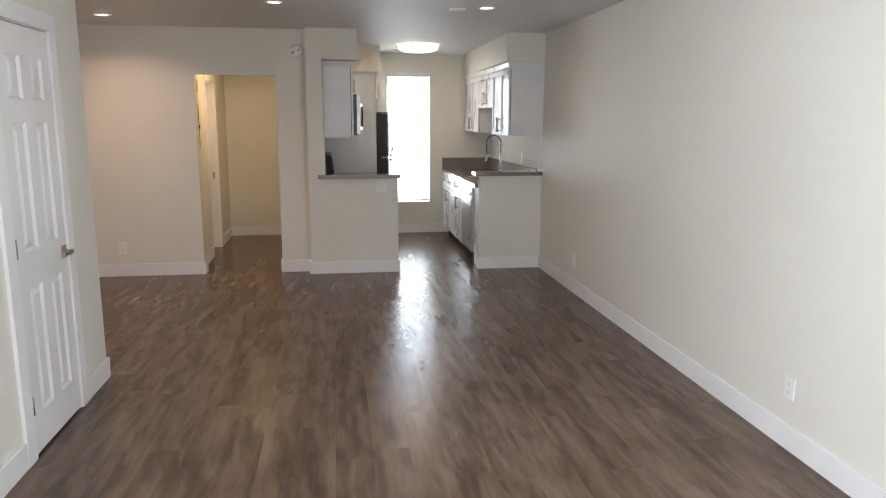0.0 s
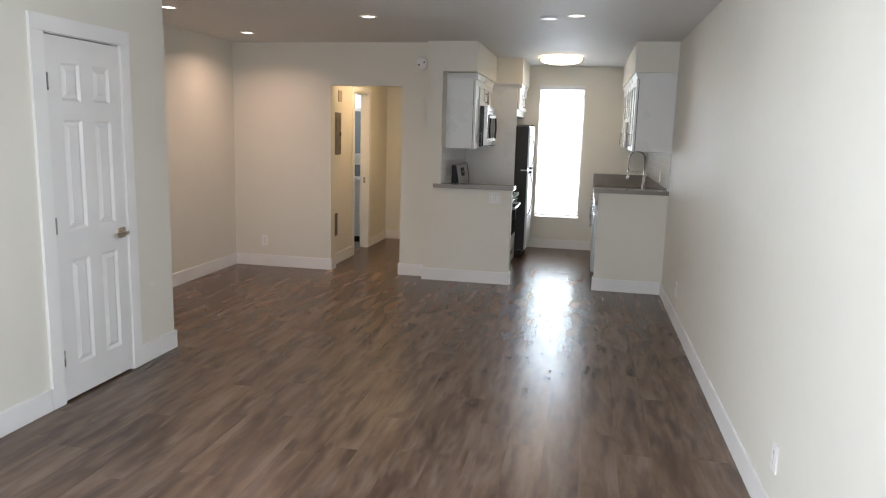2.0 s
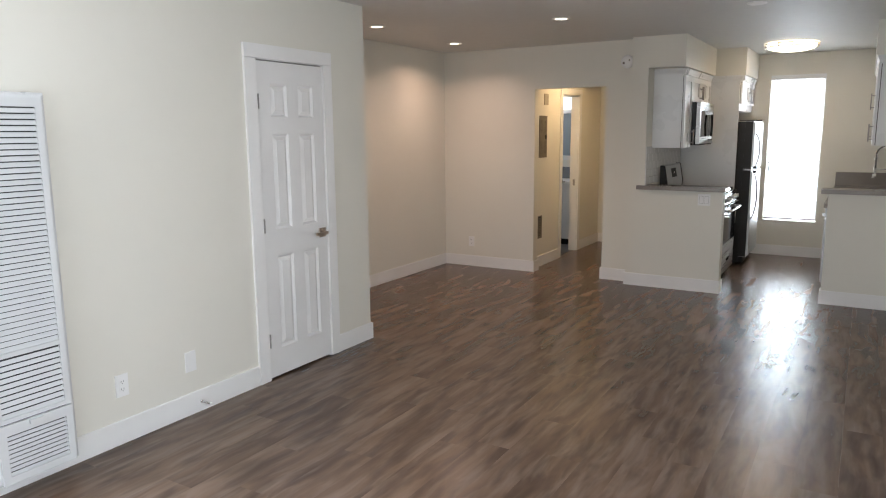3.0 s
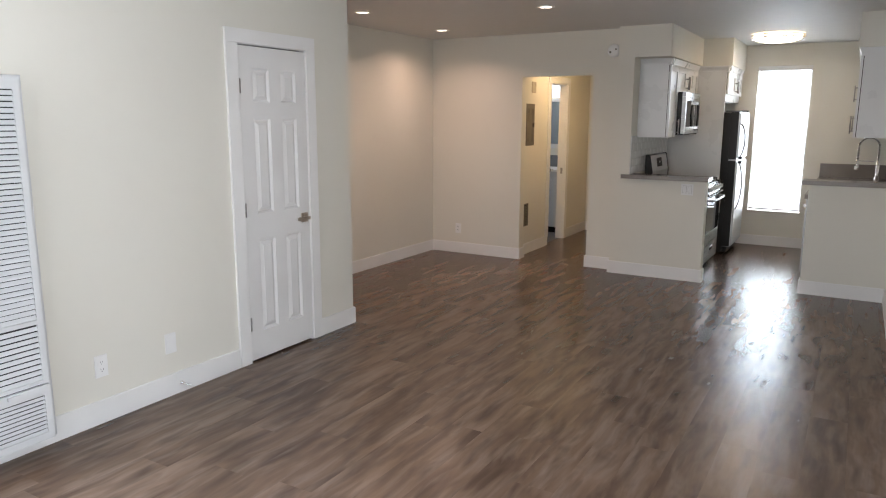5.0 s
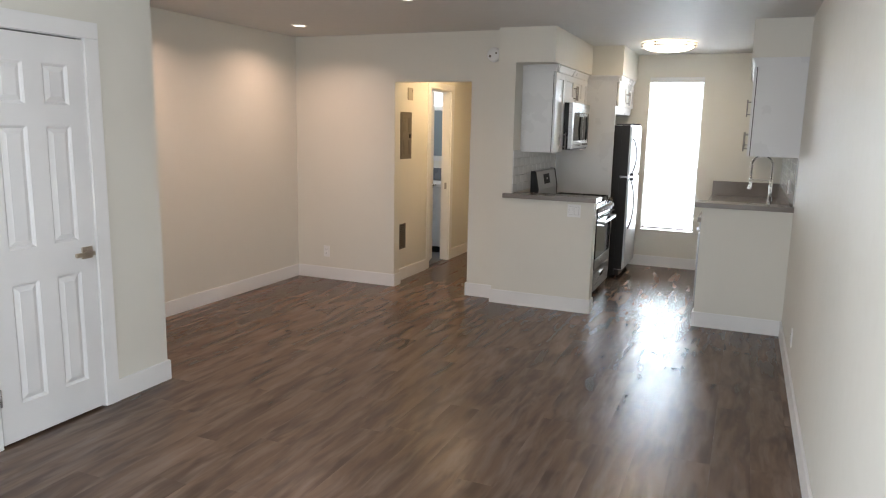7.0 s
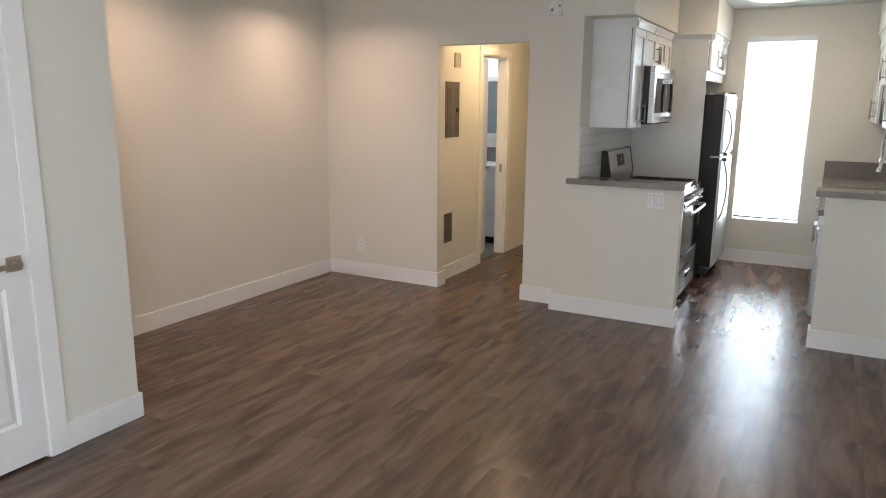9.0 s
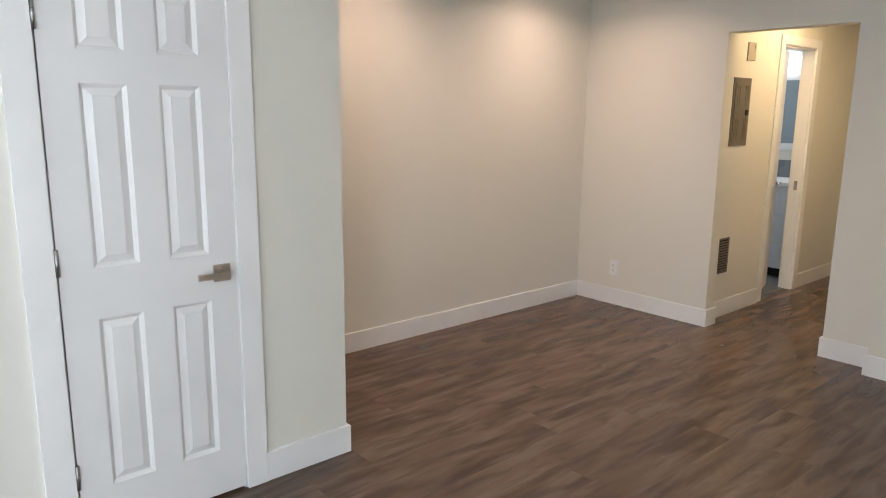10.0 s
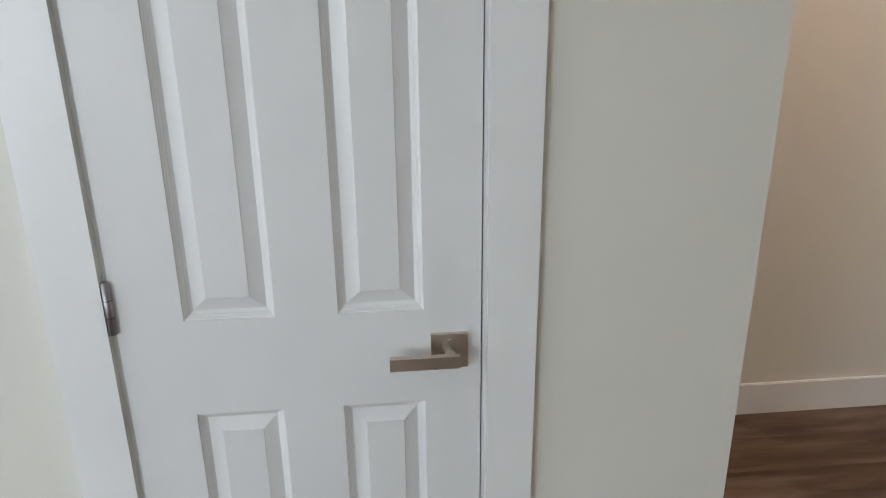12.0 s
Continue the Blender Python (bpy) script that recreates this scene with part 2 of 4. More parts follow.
def thing(name, at, label, category, group=""):
    ob = new(name)
    ob.empty_display_size = 0.05
    ob.location = at
    ORIGIN[ob] = Vector(at)
    return tagged(ob, label, category, group)


def setting(name, bm, material, label="", category=""):
    return tagged(part(name, bm, material), label, category, kind="structure")


def box(bm, x0, x1, y0, y1, z0, z1):
    v = [bm.verts.new((x, y, z)) for z in (z0, z1) for y in (y0, y1) for x in (x0, x1)]
    for f in ((0, 2, 3, 1), (4, 5, 7, 6), (0, 1, 5, 4), (1, 3, 7, 5), (3, 2, 6, 7), (2, 0, 4, 6)):
        bm.faces.new([v[i] for i in f])
    return bm


def boxes(*some):
    bm = bmesh.new()
    for b in some:
        box(bm, *b)
    return bm


def tube(bm, points, radius, seg=12, caps=True):
    """A round bar along a line of points; radius may be a list."""
    pts = [Vector(p) for p in points]
    rings = []
    side = None
    for i, p in enumerate(pts):
        d = (pts[min(i + 1, len(pts) - 1)] - pts[max(i - 1, 0)]).normalized()
        if side is None:
            side = d.orthogonal().normalized()
        side = (side - d * side.dot(d)).normalized()
        up = d.cross(side)
        r = radius[i] if isinstance(radius, (list, tuple)) else radius
        rings.append([bm.verts.new(p + r * (math.cos(a) * side + math.sin(a) * up)) for a in (2 * math.pi * k / seg for k in range(seg))])
    for a, b in zip(rings, rings[1:]):
        for k in range(seg):
            bm.faces.new((a[k], a[(k + 1) % seg], b[(k + 1) % seg], b[k]))
    if caps:
        bm.faces.new(rings[0][::-1])
        bm.faces.new(rings[-1])
    return bm


def lathe(bm, cx, cy, profile, seg=40):
    """A turned shape about a vertical line: profile of (radius, z)."""
    rings = []
    for r, z in profile:
        if r < 1e-6:
            rings.append([bm.verts.new((cx, cy, z))])
        else:
            rings.append([bm.verts.new((cx + r * math.cos(2 * math.pi * k / seg), cy + r * math.sin(2 * math.pi * k / seg), z)) for k in range(seg)])
    for a, b in zip(rings, rings[1:]):
        for k in range(seg):
            q = [a[k % len(a)], a[(k + 1) % len(a)], b[(k + 1) % len(b)], b[k % len(b)]]
            q = [x for i, x in enumerate(q) if x not in q[:i]]
            if len(q) > 2:
                bm.faces.new(q)
    return bm


def extrude_outline(bm, outline, axis, a, b):
    """A prism: outline of 2D points in the other two axes, from a to b along axis."""
    def at(p, s):
        return {"x": (s, p[0], p[1]), "y": (p[0], s, p[1]), "z": (p[0], p[1], s)}[axis]
    lo, hi = [bm.verts.new(at(p, a)) for p in outline], [bm.verts.new(at(p, b)) for p in outline]
    bm.faces.new(lo[::-1])
    bm.faces.new(hi)
    n = len(outline)
    for k in range(n):
        bm.faces.new((lo[k], lo[(k + 1) % n], hi[(k + 1) % n], hi[k]))
    return bm


# ---- the shell ----
setting("floor", boxes((-3.3, XE + 0.12, YS - 0.15, YH + 0.2, -0.12, -0.006)), GROUT, "grey-brown wood-look vinyl plank floor", "floor")
setting("ceiling", boxes((-3.3, XE + 0.12, YS - 0.15, YH + 0.2, ZC, ZC + 0.12)), CEIL, "flat off-white painted ceiling", "ceiling")
D0, D1 = 3.412, 4.016                                      # closet door
# opening at y 0.23 to 1.47 is added for the west fill lamp
setting("wall_west", boxes((XW - 0.12, XW, YS, D0 - 0.022, 0, 0.88), (XW - 0.12, XW, YS, D0 - 0.022, 2.02, ZC), (XW - 0.12, XW, YS, 0.23, 0.88, 2.02), (XW - 0.12, XW, 1.47, D0 - 0.022, 0.88, 2.02), (XW - 0.12, XW, D1 + 0.022, YC, 0, ZC), (XW - 0.12, XW, D0 - 0.022, D1 + 0.022, 2.064, ZC)), PAINT, "cream painted wall with closet door and an added unseen light opening", "wall")
setting("wall_closet_return", boxes((XA - 0.12, XW - 0.12, YC - 0.12, YC, 0, ZC)), PAINT, "cream painted closet side wall", "wall")
# unseen walls, added to shut light out of the closet
setting("wall_closet_back", boxes((XA - 0.12, XA, 1.2, YC - 0.12, 0, ZC), (XA, XW - 0.12, 1.2, 1.32, 0, ZC)), PAINT, "plain unseen wall added to keep light out of the closet", "wall")
setting("wall_alcove", boxes((XA - 0.12, XA, YC, YN, 0, ZC)), PAINT, "cream painted dining alcove wall", "wall")
HX0, HX1, HZ = -1.458, -0.655, 2.052                       # hall opening
setting("wall_north", boxes((XA - 0.12, HX0, YN, YN + 0.12, 0, ZC), (HX1, -0.35, YN, YN + 0.12, 0, ZC), (HX0, HX1, YN, YN + 0.12, HZ, ZC)), PAINT, "cream painted wall with a hall opening", "wall")
setting("wall_strip", boxes((-0.35, XK, YL, YN + 0.12, 0, ZC)), PAINT, "cream painted wall end beside the kitchen", "wall")
setting("wall_kitchen_west", boxes((-0.60, XK, YN + 0.12, YH + 0.2, 0, ZC)), PAINT, "cream painted wall between hall and kitchen", "wall")
EW = (0.48, 1.72, 0.88, 2.02)                               # unseen opening added for the east fill light
setting("wall_east", boxes((XE, XE + 0.12, YS, EW[0], 0, ZC), (XE, XE + 0.12, EW[1], YK, 0, ZC), (XE, XE + 0.12, EW[0], EW[1], 0, EW[2]), (XE, XE + 0.12, EW[0], EW[1], EW[3], ZC)), PAINT, "long plain cream painted wall", "wall")
WX0, WX1, WZ0, WZ1 = 0.648, 1.250, 0.443, 2.25             # kitchen window opening
setting("wall_kitchen_north", boxes((XK, WX0, YK, YK + 0.2, 0, ZC), (WX1, XE + 0.12, YK, YK + 0.2, 0, ZC), (WX0, WX1, YK, YK + 0.2, 0, WZ0), (WX0, WX1, YK, YK + 0.2, WZ1, ZC)), PAINT, "cream painted kitchen end wall with a tall window", "wall")
setting("wall_south", boxes((-2.8, -1.3, YS - 0.15, YS, 0, ZC), (2.0, XE + 0.12, YS - 0.15, YS, 0, ZC), (-1.3, 2.0, YS - 0.15, YS, 0, 0.12), (-1.3, 2.0, YS - 0.15, YS, 2.17, ZC)), PAINT, "plain wall with a wide window opening", "wall")
BX = -1.53
BD0, BD1 = 8.56, 9.16                                      # bathroom door opening
setting("wall_hall_west", boxes((BX - 0.11, BX, YN + 0.12, 8.475, 0, ZC), (BX - 0.11, BX - 0.012, 8.475, BD0, 0, ZC), (BX - 0.11, BX - 0.012, BD1, YH, 0, ZC), (BX - 0.11, BX - 0.012, BD0, BD1, 2.05, ZC)), PAINT, "cream painted hall wall with a bathroom door", "wall")
setting("wall_hall_end", boxes((-3.3, -0.60, YH, YH + 0.2, 0, ZC)), PAINT, "cream painted hall end wall", "wall")
setting("wall_bath", boxes((-3.2, -3.08, YN + 0.12, YH, 0, ZC), (-3.08, BX - 0.11, 8.2, 8.32, 0, ZC)), BLUEGREY, "grey-blue bathroom walls", "wall")
setting("half_wall_west", boxes((XK, 0.576, YL, YL + 0.12, 0, 1.003)), PAINT, "cream painted half wall under a bar top", "half wall")
setting("half_wall_east", boxes((1.463, XE, YR, YR + 0.12, 0, 1.018)), PAINT, "cream painted half wall under a bar top", "half wall")
SZ, SZR, YP = 2.203, 2.215, 8.96
setting("soffit_west", boxes((XK, 0.168, YL, YP, SZ, ZC)), PAINT, "cream painted soffit above wall cabinets", "soffit")
setting("soffit_refrigerator", boxes((XK, 0.495, YP, YK, SZ, ZC)), PAINT, "cream painted deeper soffit above the refrigerator", "soffit")
setting("soffit_east", boxes((1.735, XE, YR, YK, SZR, ZC)), PAINT, "cream painted soffit above wall cabinets", "soffit")

# ---- baseboards ----
BH, BT = 0.128, 0.014


def baseboard(x0, x1, y0, y1):
    bm = boxes((x0, x1, y0, y1, 0.001, BH))
    top = [e for e in bm.edges if all(v.co.z > BH - 1e-4 for v in e.verts)]
    bmesh.ops.bevel(bm, geom=top, offset=0.003, segments=2, affect="EDGES")
    setting("baseboard", bm, TRIM, "flat white painted baseboard", "baseboard")


for run in (
    (XW, XW + BT, YS, 3.305), (XW, XW + BT, 4.105, YC + BT), (XA, XW, YC, YC + BT), (XA, XA + BT, YC + BT, YN - BT),
    (XA, HX0 + BT, YN - BT, YN), (HX0, HX0 + BT, YN, YN + 0.134), (BX, BX + BT, YN + 0.134, 8.47), (BX - 0.012, BX + 0.002, 9.236, YH - BT),
    (BX - 0.012, -0.60, YH - BT, YH), (HX1 - BT, -0.364, YN - BT, YN), (HX1 - BT, HX1, YN, YN + 0.134), (-0.364, -0.35, YL, YN - BT),
    (-0.364, 0.576, YL - BT, YL), (0.576, 0.590, YL - BT, YL + 0.12), (1.463, XE - BT, YR - BT, YR), (1.449, 1.463, YR - BT, YR + 0.12),
    (XE - BT, XE, YS, YR), (0.50, 1.50, YK - BT, YK),
):
    baseboard(*run)

# ---- closet door ----
def panel_ring(bm, face_x, y0, y1, z0, z1, out=1):
    """A moulded raised panel: stepped edge, sunk groove, sloping field."""
    steps = ((0.0, 0.0), (0.0008, -0.0024), (0.0038, -0.0038), (0.0046, -0.0056), (0.0078, -0.0072), (0.0086, -0.0088), (0.0125, -0.0118), (0.0140, -0.0126), (0.0380, -0.0036), (0.0388, -0.0022))
    loops = []
    for inset, deep in steps:
        a, b, c, d = y0 + inset, y1 - inset, z0 + inset, z1 - inset
        loops.append([bm.verts.new((face_x + out * deep, y, z)) for y, z in ((a, c), (b, c), (b, d), (a, d))])
    for p, q in zip(loops, loops[1:]):
        for k in range(4):
            bm.faces.new((p[k], p[(k + 1) % 4], q[(k + 1) % 4], q[k]))
    bm.faces.new(loops[-1])
    return bm


def six_panel_door(name, label, y0, y1, z0, z1, face_x, columns, rows, thick=0.035):
    """A hinged door with six moulded panels on its +x face."""
    door = thing(name, (face_x, (y0 + y1) / 2, 0), label, "door")
    ys = [y0, columns[0][0], columns[0][1], columns[1][0], columns[1][1], y1]
    zs = [z0, rows[0][0], rows[0][1], rows[1][0], rows[1][1], rows[2][0], rows[2][1], z1]
    bm = bmesh.new()
    for i in range(5):
        for k in range(7):
            if i in (1, 3) and k in (1, 3, 5):
                continue
            bm.faces.new([bm.verts.new((face_x, y, z)) for y, z in ((ys[i], zs[k]), (ys[i + 1], zs[k]), (ys[i + 1], zs[k + 1]), (ys[i], zs[k + 1]))])
    back = face_x - thick
    for (ya, za), (yb, zb) in (((y0, z0), (y1, z0)), ((y1, z0), (y1, z1)), ((y1, z1), (y0, z1)), ((y0, z1), (y0, z0))):
        bm.faces.new([bm.verts.new(p) for p in ((face_x, ya, za), (back, ya, za), (back, yb, zb), (face_x, yb, zb))])
    bm.faces.new([bm.verts.new((back, y, z)) for y, z in ((y0, z0), (y0, z1), (y1, z1), (y1, z0))])
    bmesh.ops.remove_doubles(bm, verts=bm.verts, dist=1e-5)
    part("slab", bm, DOORPAINT, door)
    for ya, yb in columns:
        for za, zb in rows:
            part("panel", panel_ring(bmesh.new(), face_x, ya, yb, za, zb), DOORPAINT, door)
    return door


closet = six_panel_door("door_1", "closed white painted six-panel closet door", D0, D1, 0.014, 2.0405, -1.512,
                        ((3.521, 3.669), (3.773, 3.917)), ((0.200, 0.812), (0.988, 1.594), (1.700, 1.905)))


def lever_handle(parent, x, y, z, toward, material, out=1):
    """A square rose with a straight flat lever; toward is -1 or 1 along y."""
    h = part("door_handle", box(bmesh.new(), *sorted((x, x + out * 0.009)), y - 0.032, y + 0.032, z - 0.032, z + 0.032), material, parent, "brushed nickel lever handle on a square plate", wear=0.0015)
    part("neck", tube(bmesh.new(), [(x + out * 0.008, y, z), (x + out * 0.044, y, z)], 0.0105, 16), material, h, smooth=True)
    a, b = sorted((y - toward * 0.014, y + toward * 0.104))
    part("lever", box(bmesh.new(), *sorted((x + out * 0.040, x + out * 0.051)), a, b, z - 0.0115, z + 0.0105), material, h, wear=0.002)
    part("lock_pin", tube(bmesh.new(), [(x + out * 0.008, y + 0.001, z + 0.020), (x + out * 0.012, y + 0.001, z + 0.020)], 0.004, 10), material, h)


lever_handle(closet, -1.512, 3.960, 0.912, -1, NICKEL)
for zh in (1.795, 1.020, 0.265):
    hg = part("hinge", tube(bmesh.new(), [(-1.5055, D0 - 0.0025, zh - 0.045), (-1.5055, D0 - 0.0025, zh + 0.045)], 0.0065, 12), PULL, closet, "satin nickel hinge", smooth=True)
    for zt in (-0.0155, 0.0145):
        part("knuckle", tube(bmesh.new(), [(-1.5055, D0 - 0.0025, zh + zt), (-1.5055, D0 - 0.0025, zh + zt + 0.001)], 0.0071, 12), RUBBER, hg)

frame_1 = thing("door_frame", (XW, (D0 + D1) / 2, 0), "flat white painted casing round the closet door", "door frame")
tagged(frame_1, kind="structure")
CO, CI = 0.102, 0.010
part("casing_side", boxes((XW, -1.502, D0 - CO, D0 - CI, 0.001, 2.052)), TRIM, frame_1, wear=0.002)
part("casing_side", boxes((XW, -1.502, D1 + CI, D1 + CO - 0.006, 0.001, 2.052)), TRIM, frame_1, wear=0.002)
part("casing_head", boxes((XW, -1.501, D0 - CO, D1 + CO - 0.006, 2.0535, 2.138)), TRIM, frame_1, wear=0.002)
part("jamb", boxes((XW - 0.12, XW, D0 - 0.022, D0 - 0.003, 0, 2.046)), TRIM, frame_1)
part("jamb", boxes((XW - 0.12, XW, D1 + 0.003, D1 + 0.022, 0, 2.046)), TRIM, frame_1)
part("jamb_head", boxes((XW - 0.12, XW, D0 - 0.022, D1 + 0.022, 2.049, 2.064)), TRIM, frame_1)
# stop painted near-black so the gaps round the door look shaded
part("stop", boxes((-1.62, -1.552, D0 - 0.003, D0 + 0.010, 0, 2.04), (-1.62, -1.552, D1 - 0.010, D1 + 0.003, 0, 2.04), (-1.62, -1.552, D0, D1, 2.03, 2.049)), GAP_SHADE, frame_1)

# ---- wall heater ----
def wall_heater():
    y0, y1, z0, z1, xf = 1.617, 2.022, 0.088, 1.785, -1.372
    h = thing("wall_heater", (XW, (y0 + y1) / 2, z0), "tall white enamelled louvred wall heater", "heater")
    # shell: rounded front edges, open front
    bm = boxes((XW + 0.001, xf - 0.012, y0, y1, z0, z1))
    front = [e for e in bm.edges if all(abs(v.co.x - (xf - 0.012)) < 1e-5 for v in e.verts)]
    bmesh.ops.bevel(bm, geom=front, offset=0.026, segments=5, profile=0.5, affect="EDGES")
    part("shell", bm, ENAMEL, h, smooth=False)
    fy0, fy1 = y0 + 0.045, y1 - 0.030
    part("grille_frame", boxes((xf - 0.014, xf, fy0, fy0 + 0.026, 0.372, 1.752), (xf - 0.014, xf, fy1 - 0.026, fy1, 0.372, 1.752), (xf - 0.014, xf, fy0 + 0.026, fy1 - 0.026, 1.722, 1.752),
                               (xf - 0.014, xf - 0.001, fy0 + 0.026, fy1 - 0.026, 0.660, 0.682), (xf - 0.014, xf, fy0 + 0.026, fy1 - 0.026, 0.372, 0.392)), ENAMEL, h, wear=0.0015)
    # shade inside the grille, drawn by a dark sheet
    part("backing", boxes((xf - 0.0118, xf - 0.0100, fy0 + 0.02, fy1 - 0.02, 0.12, 1.74)), SLOT_SHADE, h, "near-black sheet for the shade behind the louvres")
    part("lower_door", boxes((xf - 0.012, xf + 0.006, fy0, fy0 + 0.034, 0.098, 0.366), (xf - 0.012, xf + 0.006, fy1 - 0.030, fy1, 0.098, 0.366),
                             (xf - 0.012, xf + 0.006, fy0 + 0.034, fy1 - 0.030, 0.318, 0.366), (xf - 0.012, xf + 0.006, fy0 + 0.034, fy1 - 0.030, 0.098, 0.134)), ENAMEL, h, "white hinged access door", wear=0.002)
    part("pull", boxes((xf + 0.005, xf + 0.018, (fy0 + fy1) / 2 - 0.033, (fy0 + fy1) / 2 + 0.033, 0.345, 0.362)), ENAMEL, h, "small finger pull", wear=0.004)

    def louvre(z, ya, yb, x, pitch, cover):
        bm = bmesh.new()
        extrude_outline(bm, [(x - 0.0095, z + pitch * cover), (x - 0.001, z + pitch * 0.16), (x + 0.0015, z + pitch * 0.03), (x - 0.0005, z), (x - 0.003, z + pitch * 0.14), (x - 0.0095, z + pitch * (cover - 0.12))], "y", 0, 1)
        # outline is given in x and z: swing it onto the y run
        for v in bm.verts:
            v.co = Vector((v.co.x, ya + (yb - ya) * v.co.y, v.co.z))
        return bm

    def lay(z_lo, n, pitch, ya, yb, x, cover):
        proto = None
        for k in range(n):
            if proto is None:
                proto = part("louvre", louvre(z_lo, ya, yb, x, pitch, cover), ENAMEL, h)
            else:
                o = new("louvre", proto.data)
                o.parent = h
                o.location = (0, 0, k * pitch)
    lay(0.684, 41, 0.0253, fy0 + 0.026, fy1 - 0.026, xf, 0.80)
    lay(0.394, 10, 0.0264, fy0 + 0.026, fy1 - 0.026, xf, 0.67)
    lay(0.136, 9, 0.0202, fy0 + 0.034, fy1 - 0.030, xf + 0.005, 0.60)
    # dark strip puts shade under the shell
    part("foot_shadow_gap", boxes((XW + 0.016, xf - 0.06, y0 + 0.03, y1 - 0.03, z0 - 0.006, z0 + 0.002)), RUBBER, h)


wall_heater()


# ---- outlets, plates and switches ----
def plate(name, label, at, normal, kind, w=0.072, h=0.118, cat="outlet", grp=""):
    """A wall plate at a point of the wall's face; normal is the axis that it faces."""
    t = thing(name, at, label, cat, grp)
    c = Vector(at)
    n = Vector(normal)
    side = Vector((0, 0, 1)).cross(n)

    def block(u0, u1, v0, v1, d0, d1):
        pts = [c + side * u + Vector((0, 0, v)) + n * d for u in (u0, u1) for v in (v0, v1) for d in (d0, d1)]
        lo = [min(p[i] for p in pts) for i in range(3)]
        hi = [max(p[i] for p in pts) for i in range(3)]
        return boxes((lo[0], hi[0], lo[1], hi[1], lo[2], hi[2]))
    part("cover_plate", block(-w / 2, w / 2, -h / 2, h / 2, 0.0, 0.006), PLASTIC, t, wear=0.0025)
    if kind == "duplex":
        for v in (-0.020, 0.020):
            r = part("socket", block(-0.017, 0.017, v - 0.0145, v + 0.0145, 0.005, 0.0085), PLASTIC, t, wear=0.002)
            part("slot", block(-0.008, -0.0055, v - 0.001, v + 0.007, 0.0082, 0.0088), RUBBER, r)
            part("slot", block(0.0055, 0.008, v - 0.001, v + 0.007, 0.0082, 0.0088), RUBBER, r)
            part("slot", block(-0.002, 0.002, v - 0.010, v - 0.006, 0.0082, 0.0088), RUBBER, r)
    elif kind == "rocker":
        for u in (-w / 4 + 0.004, w / 4 - 0.004):
            # grey sheet put in for the dark gap round each rocker
            part("rocker_gap", block(u - 0.0185, u + 0.0185, -0.036, 0.036, 0.0055, 0.0066), surface("switch_seam", (0.36, 0.35, 0.33), 0.5, bump=0.0), t)
            part("rocker", block(u - 0.0165, u + 0.0165, -0.034, 0.034, 0.005, 0.0095), PLASTIC, t, wear=0.002)
    for v in ((-0.049, 0.049) if kind != "duplex" else (0.0,)):
        part("screw", block(-0.002, 0.002, v - 0.002, v + 0.002, 0.0055, 0.0068), TRIM, t)
    return t


plate("outlet", "white duplex outlet low on the cream wall", (XW, 2.350, 0.311), (1, 0, 0), "duplex")
plate("blank_plate", "blank white cover plate low on the wall", (XW, 2.788, 0.313), (1, 0, 0), "blank", cat="wall plate")
plate("outlet", "white duplex outlet low on the long wall", (XE, 3.018, 0.312), (-1, 0, 0), "duplex")
plate("outlet", "white duplex outlet low beside the kitchen half wall", (XE, 6.278, 0.302), (-1, 0, 0), "duplex")
plate("outlet", "white duplex outlet low on the alcove wall", (-2.258, YN, 0.297), (0, -1, 0), "duplex")
plate("light_switch", "white double rocker light switch on the half wall", (0.402, YL, 0.919), (0, -1, 0), "rocker", 0.116, 0.112, "switch")
plate("outlet", "white outlet on the tiled backsplash", (XE - 0.010, 8.22, 1.162), (-1, 0, 0), "duplex")

# ---- door stop ----
stop = thing("door_stop", (XW + BT, 2.838, 0.058), "small steel spring door stop with white rubber tip", "door stop")
coil = [(XW + BT + 0.006 + 0.062 * k / 120, 2.838 + 0.005 * math.cos(k * 0.75) + 0.010 * (k / 120) ** 2, 0.060 - 0.006 * (k / 120) + 0.005 * math.sin(k * 0.75)) for k in range(121)]
part("spring", tube(bmesh.new(), coil, 0.0014, 6), CHROME, stop, smooth=True)
part("base", tube(bmesh.new(), [(XW + BT, 2.838, 0.060), (XW + BT + 0.008, 2.838, 0.060)], [0.011, 0.008], 14), CHROME, stop, smooth=True)
part("tip", tube(bmesh.new(), [(XW + BT + 0.066, 2.847, 0.054), (XW + BT + 0.080, 2.849, 0.053)], [0.0075, 0.0065], 14), PLASTIC, stop, "white rubber tip", smooth=True)

# ---- alarm on the wall by the hall ----
alarm = thing("smoke_alarm", (-0.438, YN, 2.287), "round white smoke alarm high on the wall", "smoke alarm")
AX, AZ = -0.438, 2.287


def disc_y(cx, cz, y_from, rings, seg=36):
    """A turned shape about a line along y: rings of (radius, y)."""
    bm = lathe(bmesh.new(), 0, 0, rings, seg)
    for v in bm.verts:
        v.co = Vector((cx + v.co.x, y_from + v.co.z, cz + v.co.y))
    return bm


part("housing", disc_y(AX, AZ, YN, [(0.066, 0.0), (0.066, -0.018), (0.060, -0.030), (0.046, -0.036), (0.0, -0.037)]), PLASTIC, alarm, smooth=True)
part("sounder", disc_y(AX + 0.026, AZ + 0.012, YN, [(0.009, -0.034), (0.009, -0.0385), (0.0, -0.0385)], 16), PANELMETAL, alarm, "dark sounder grille")
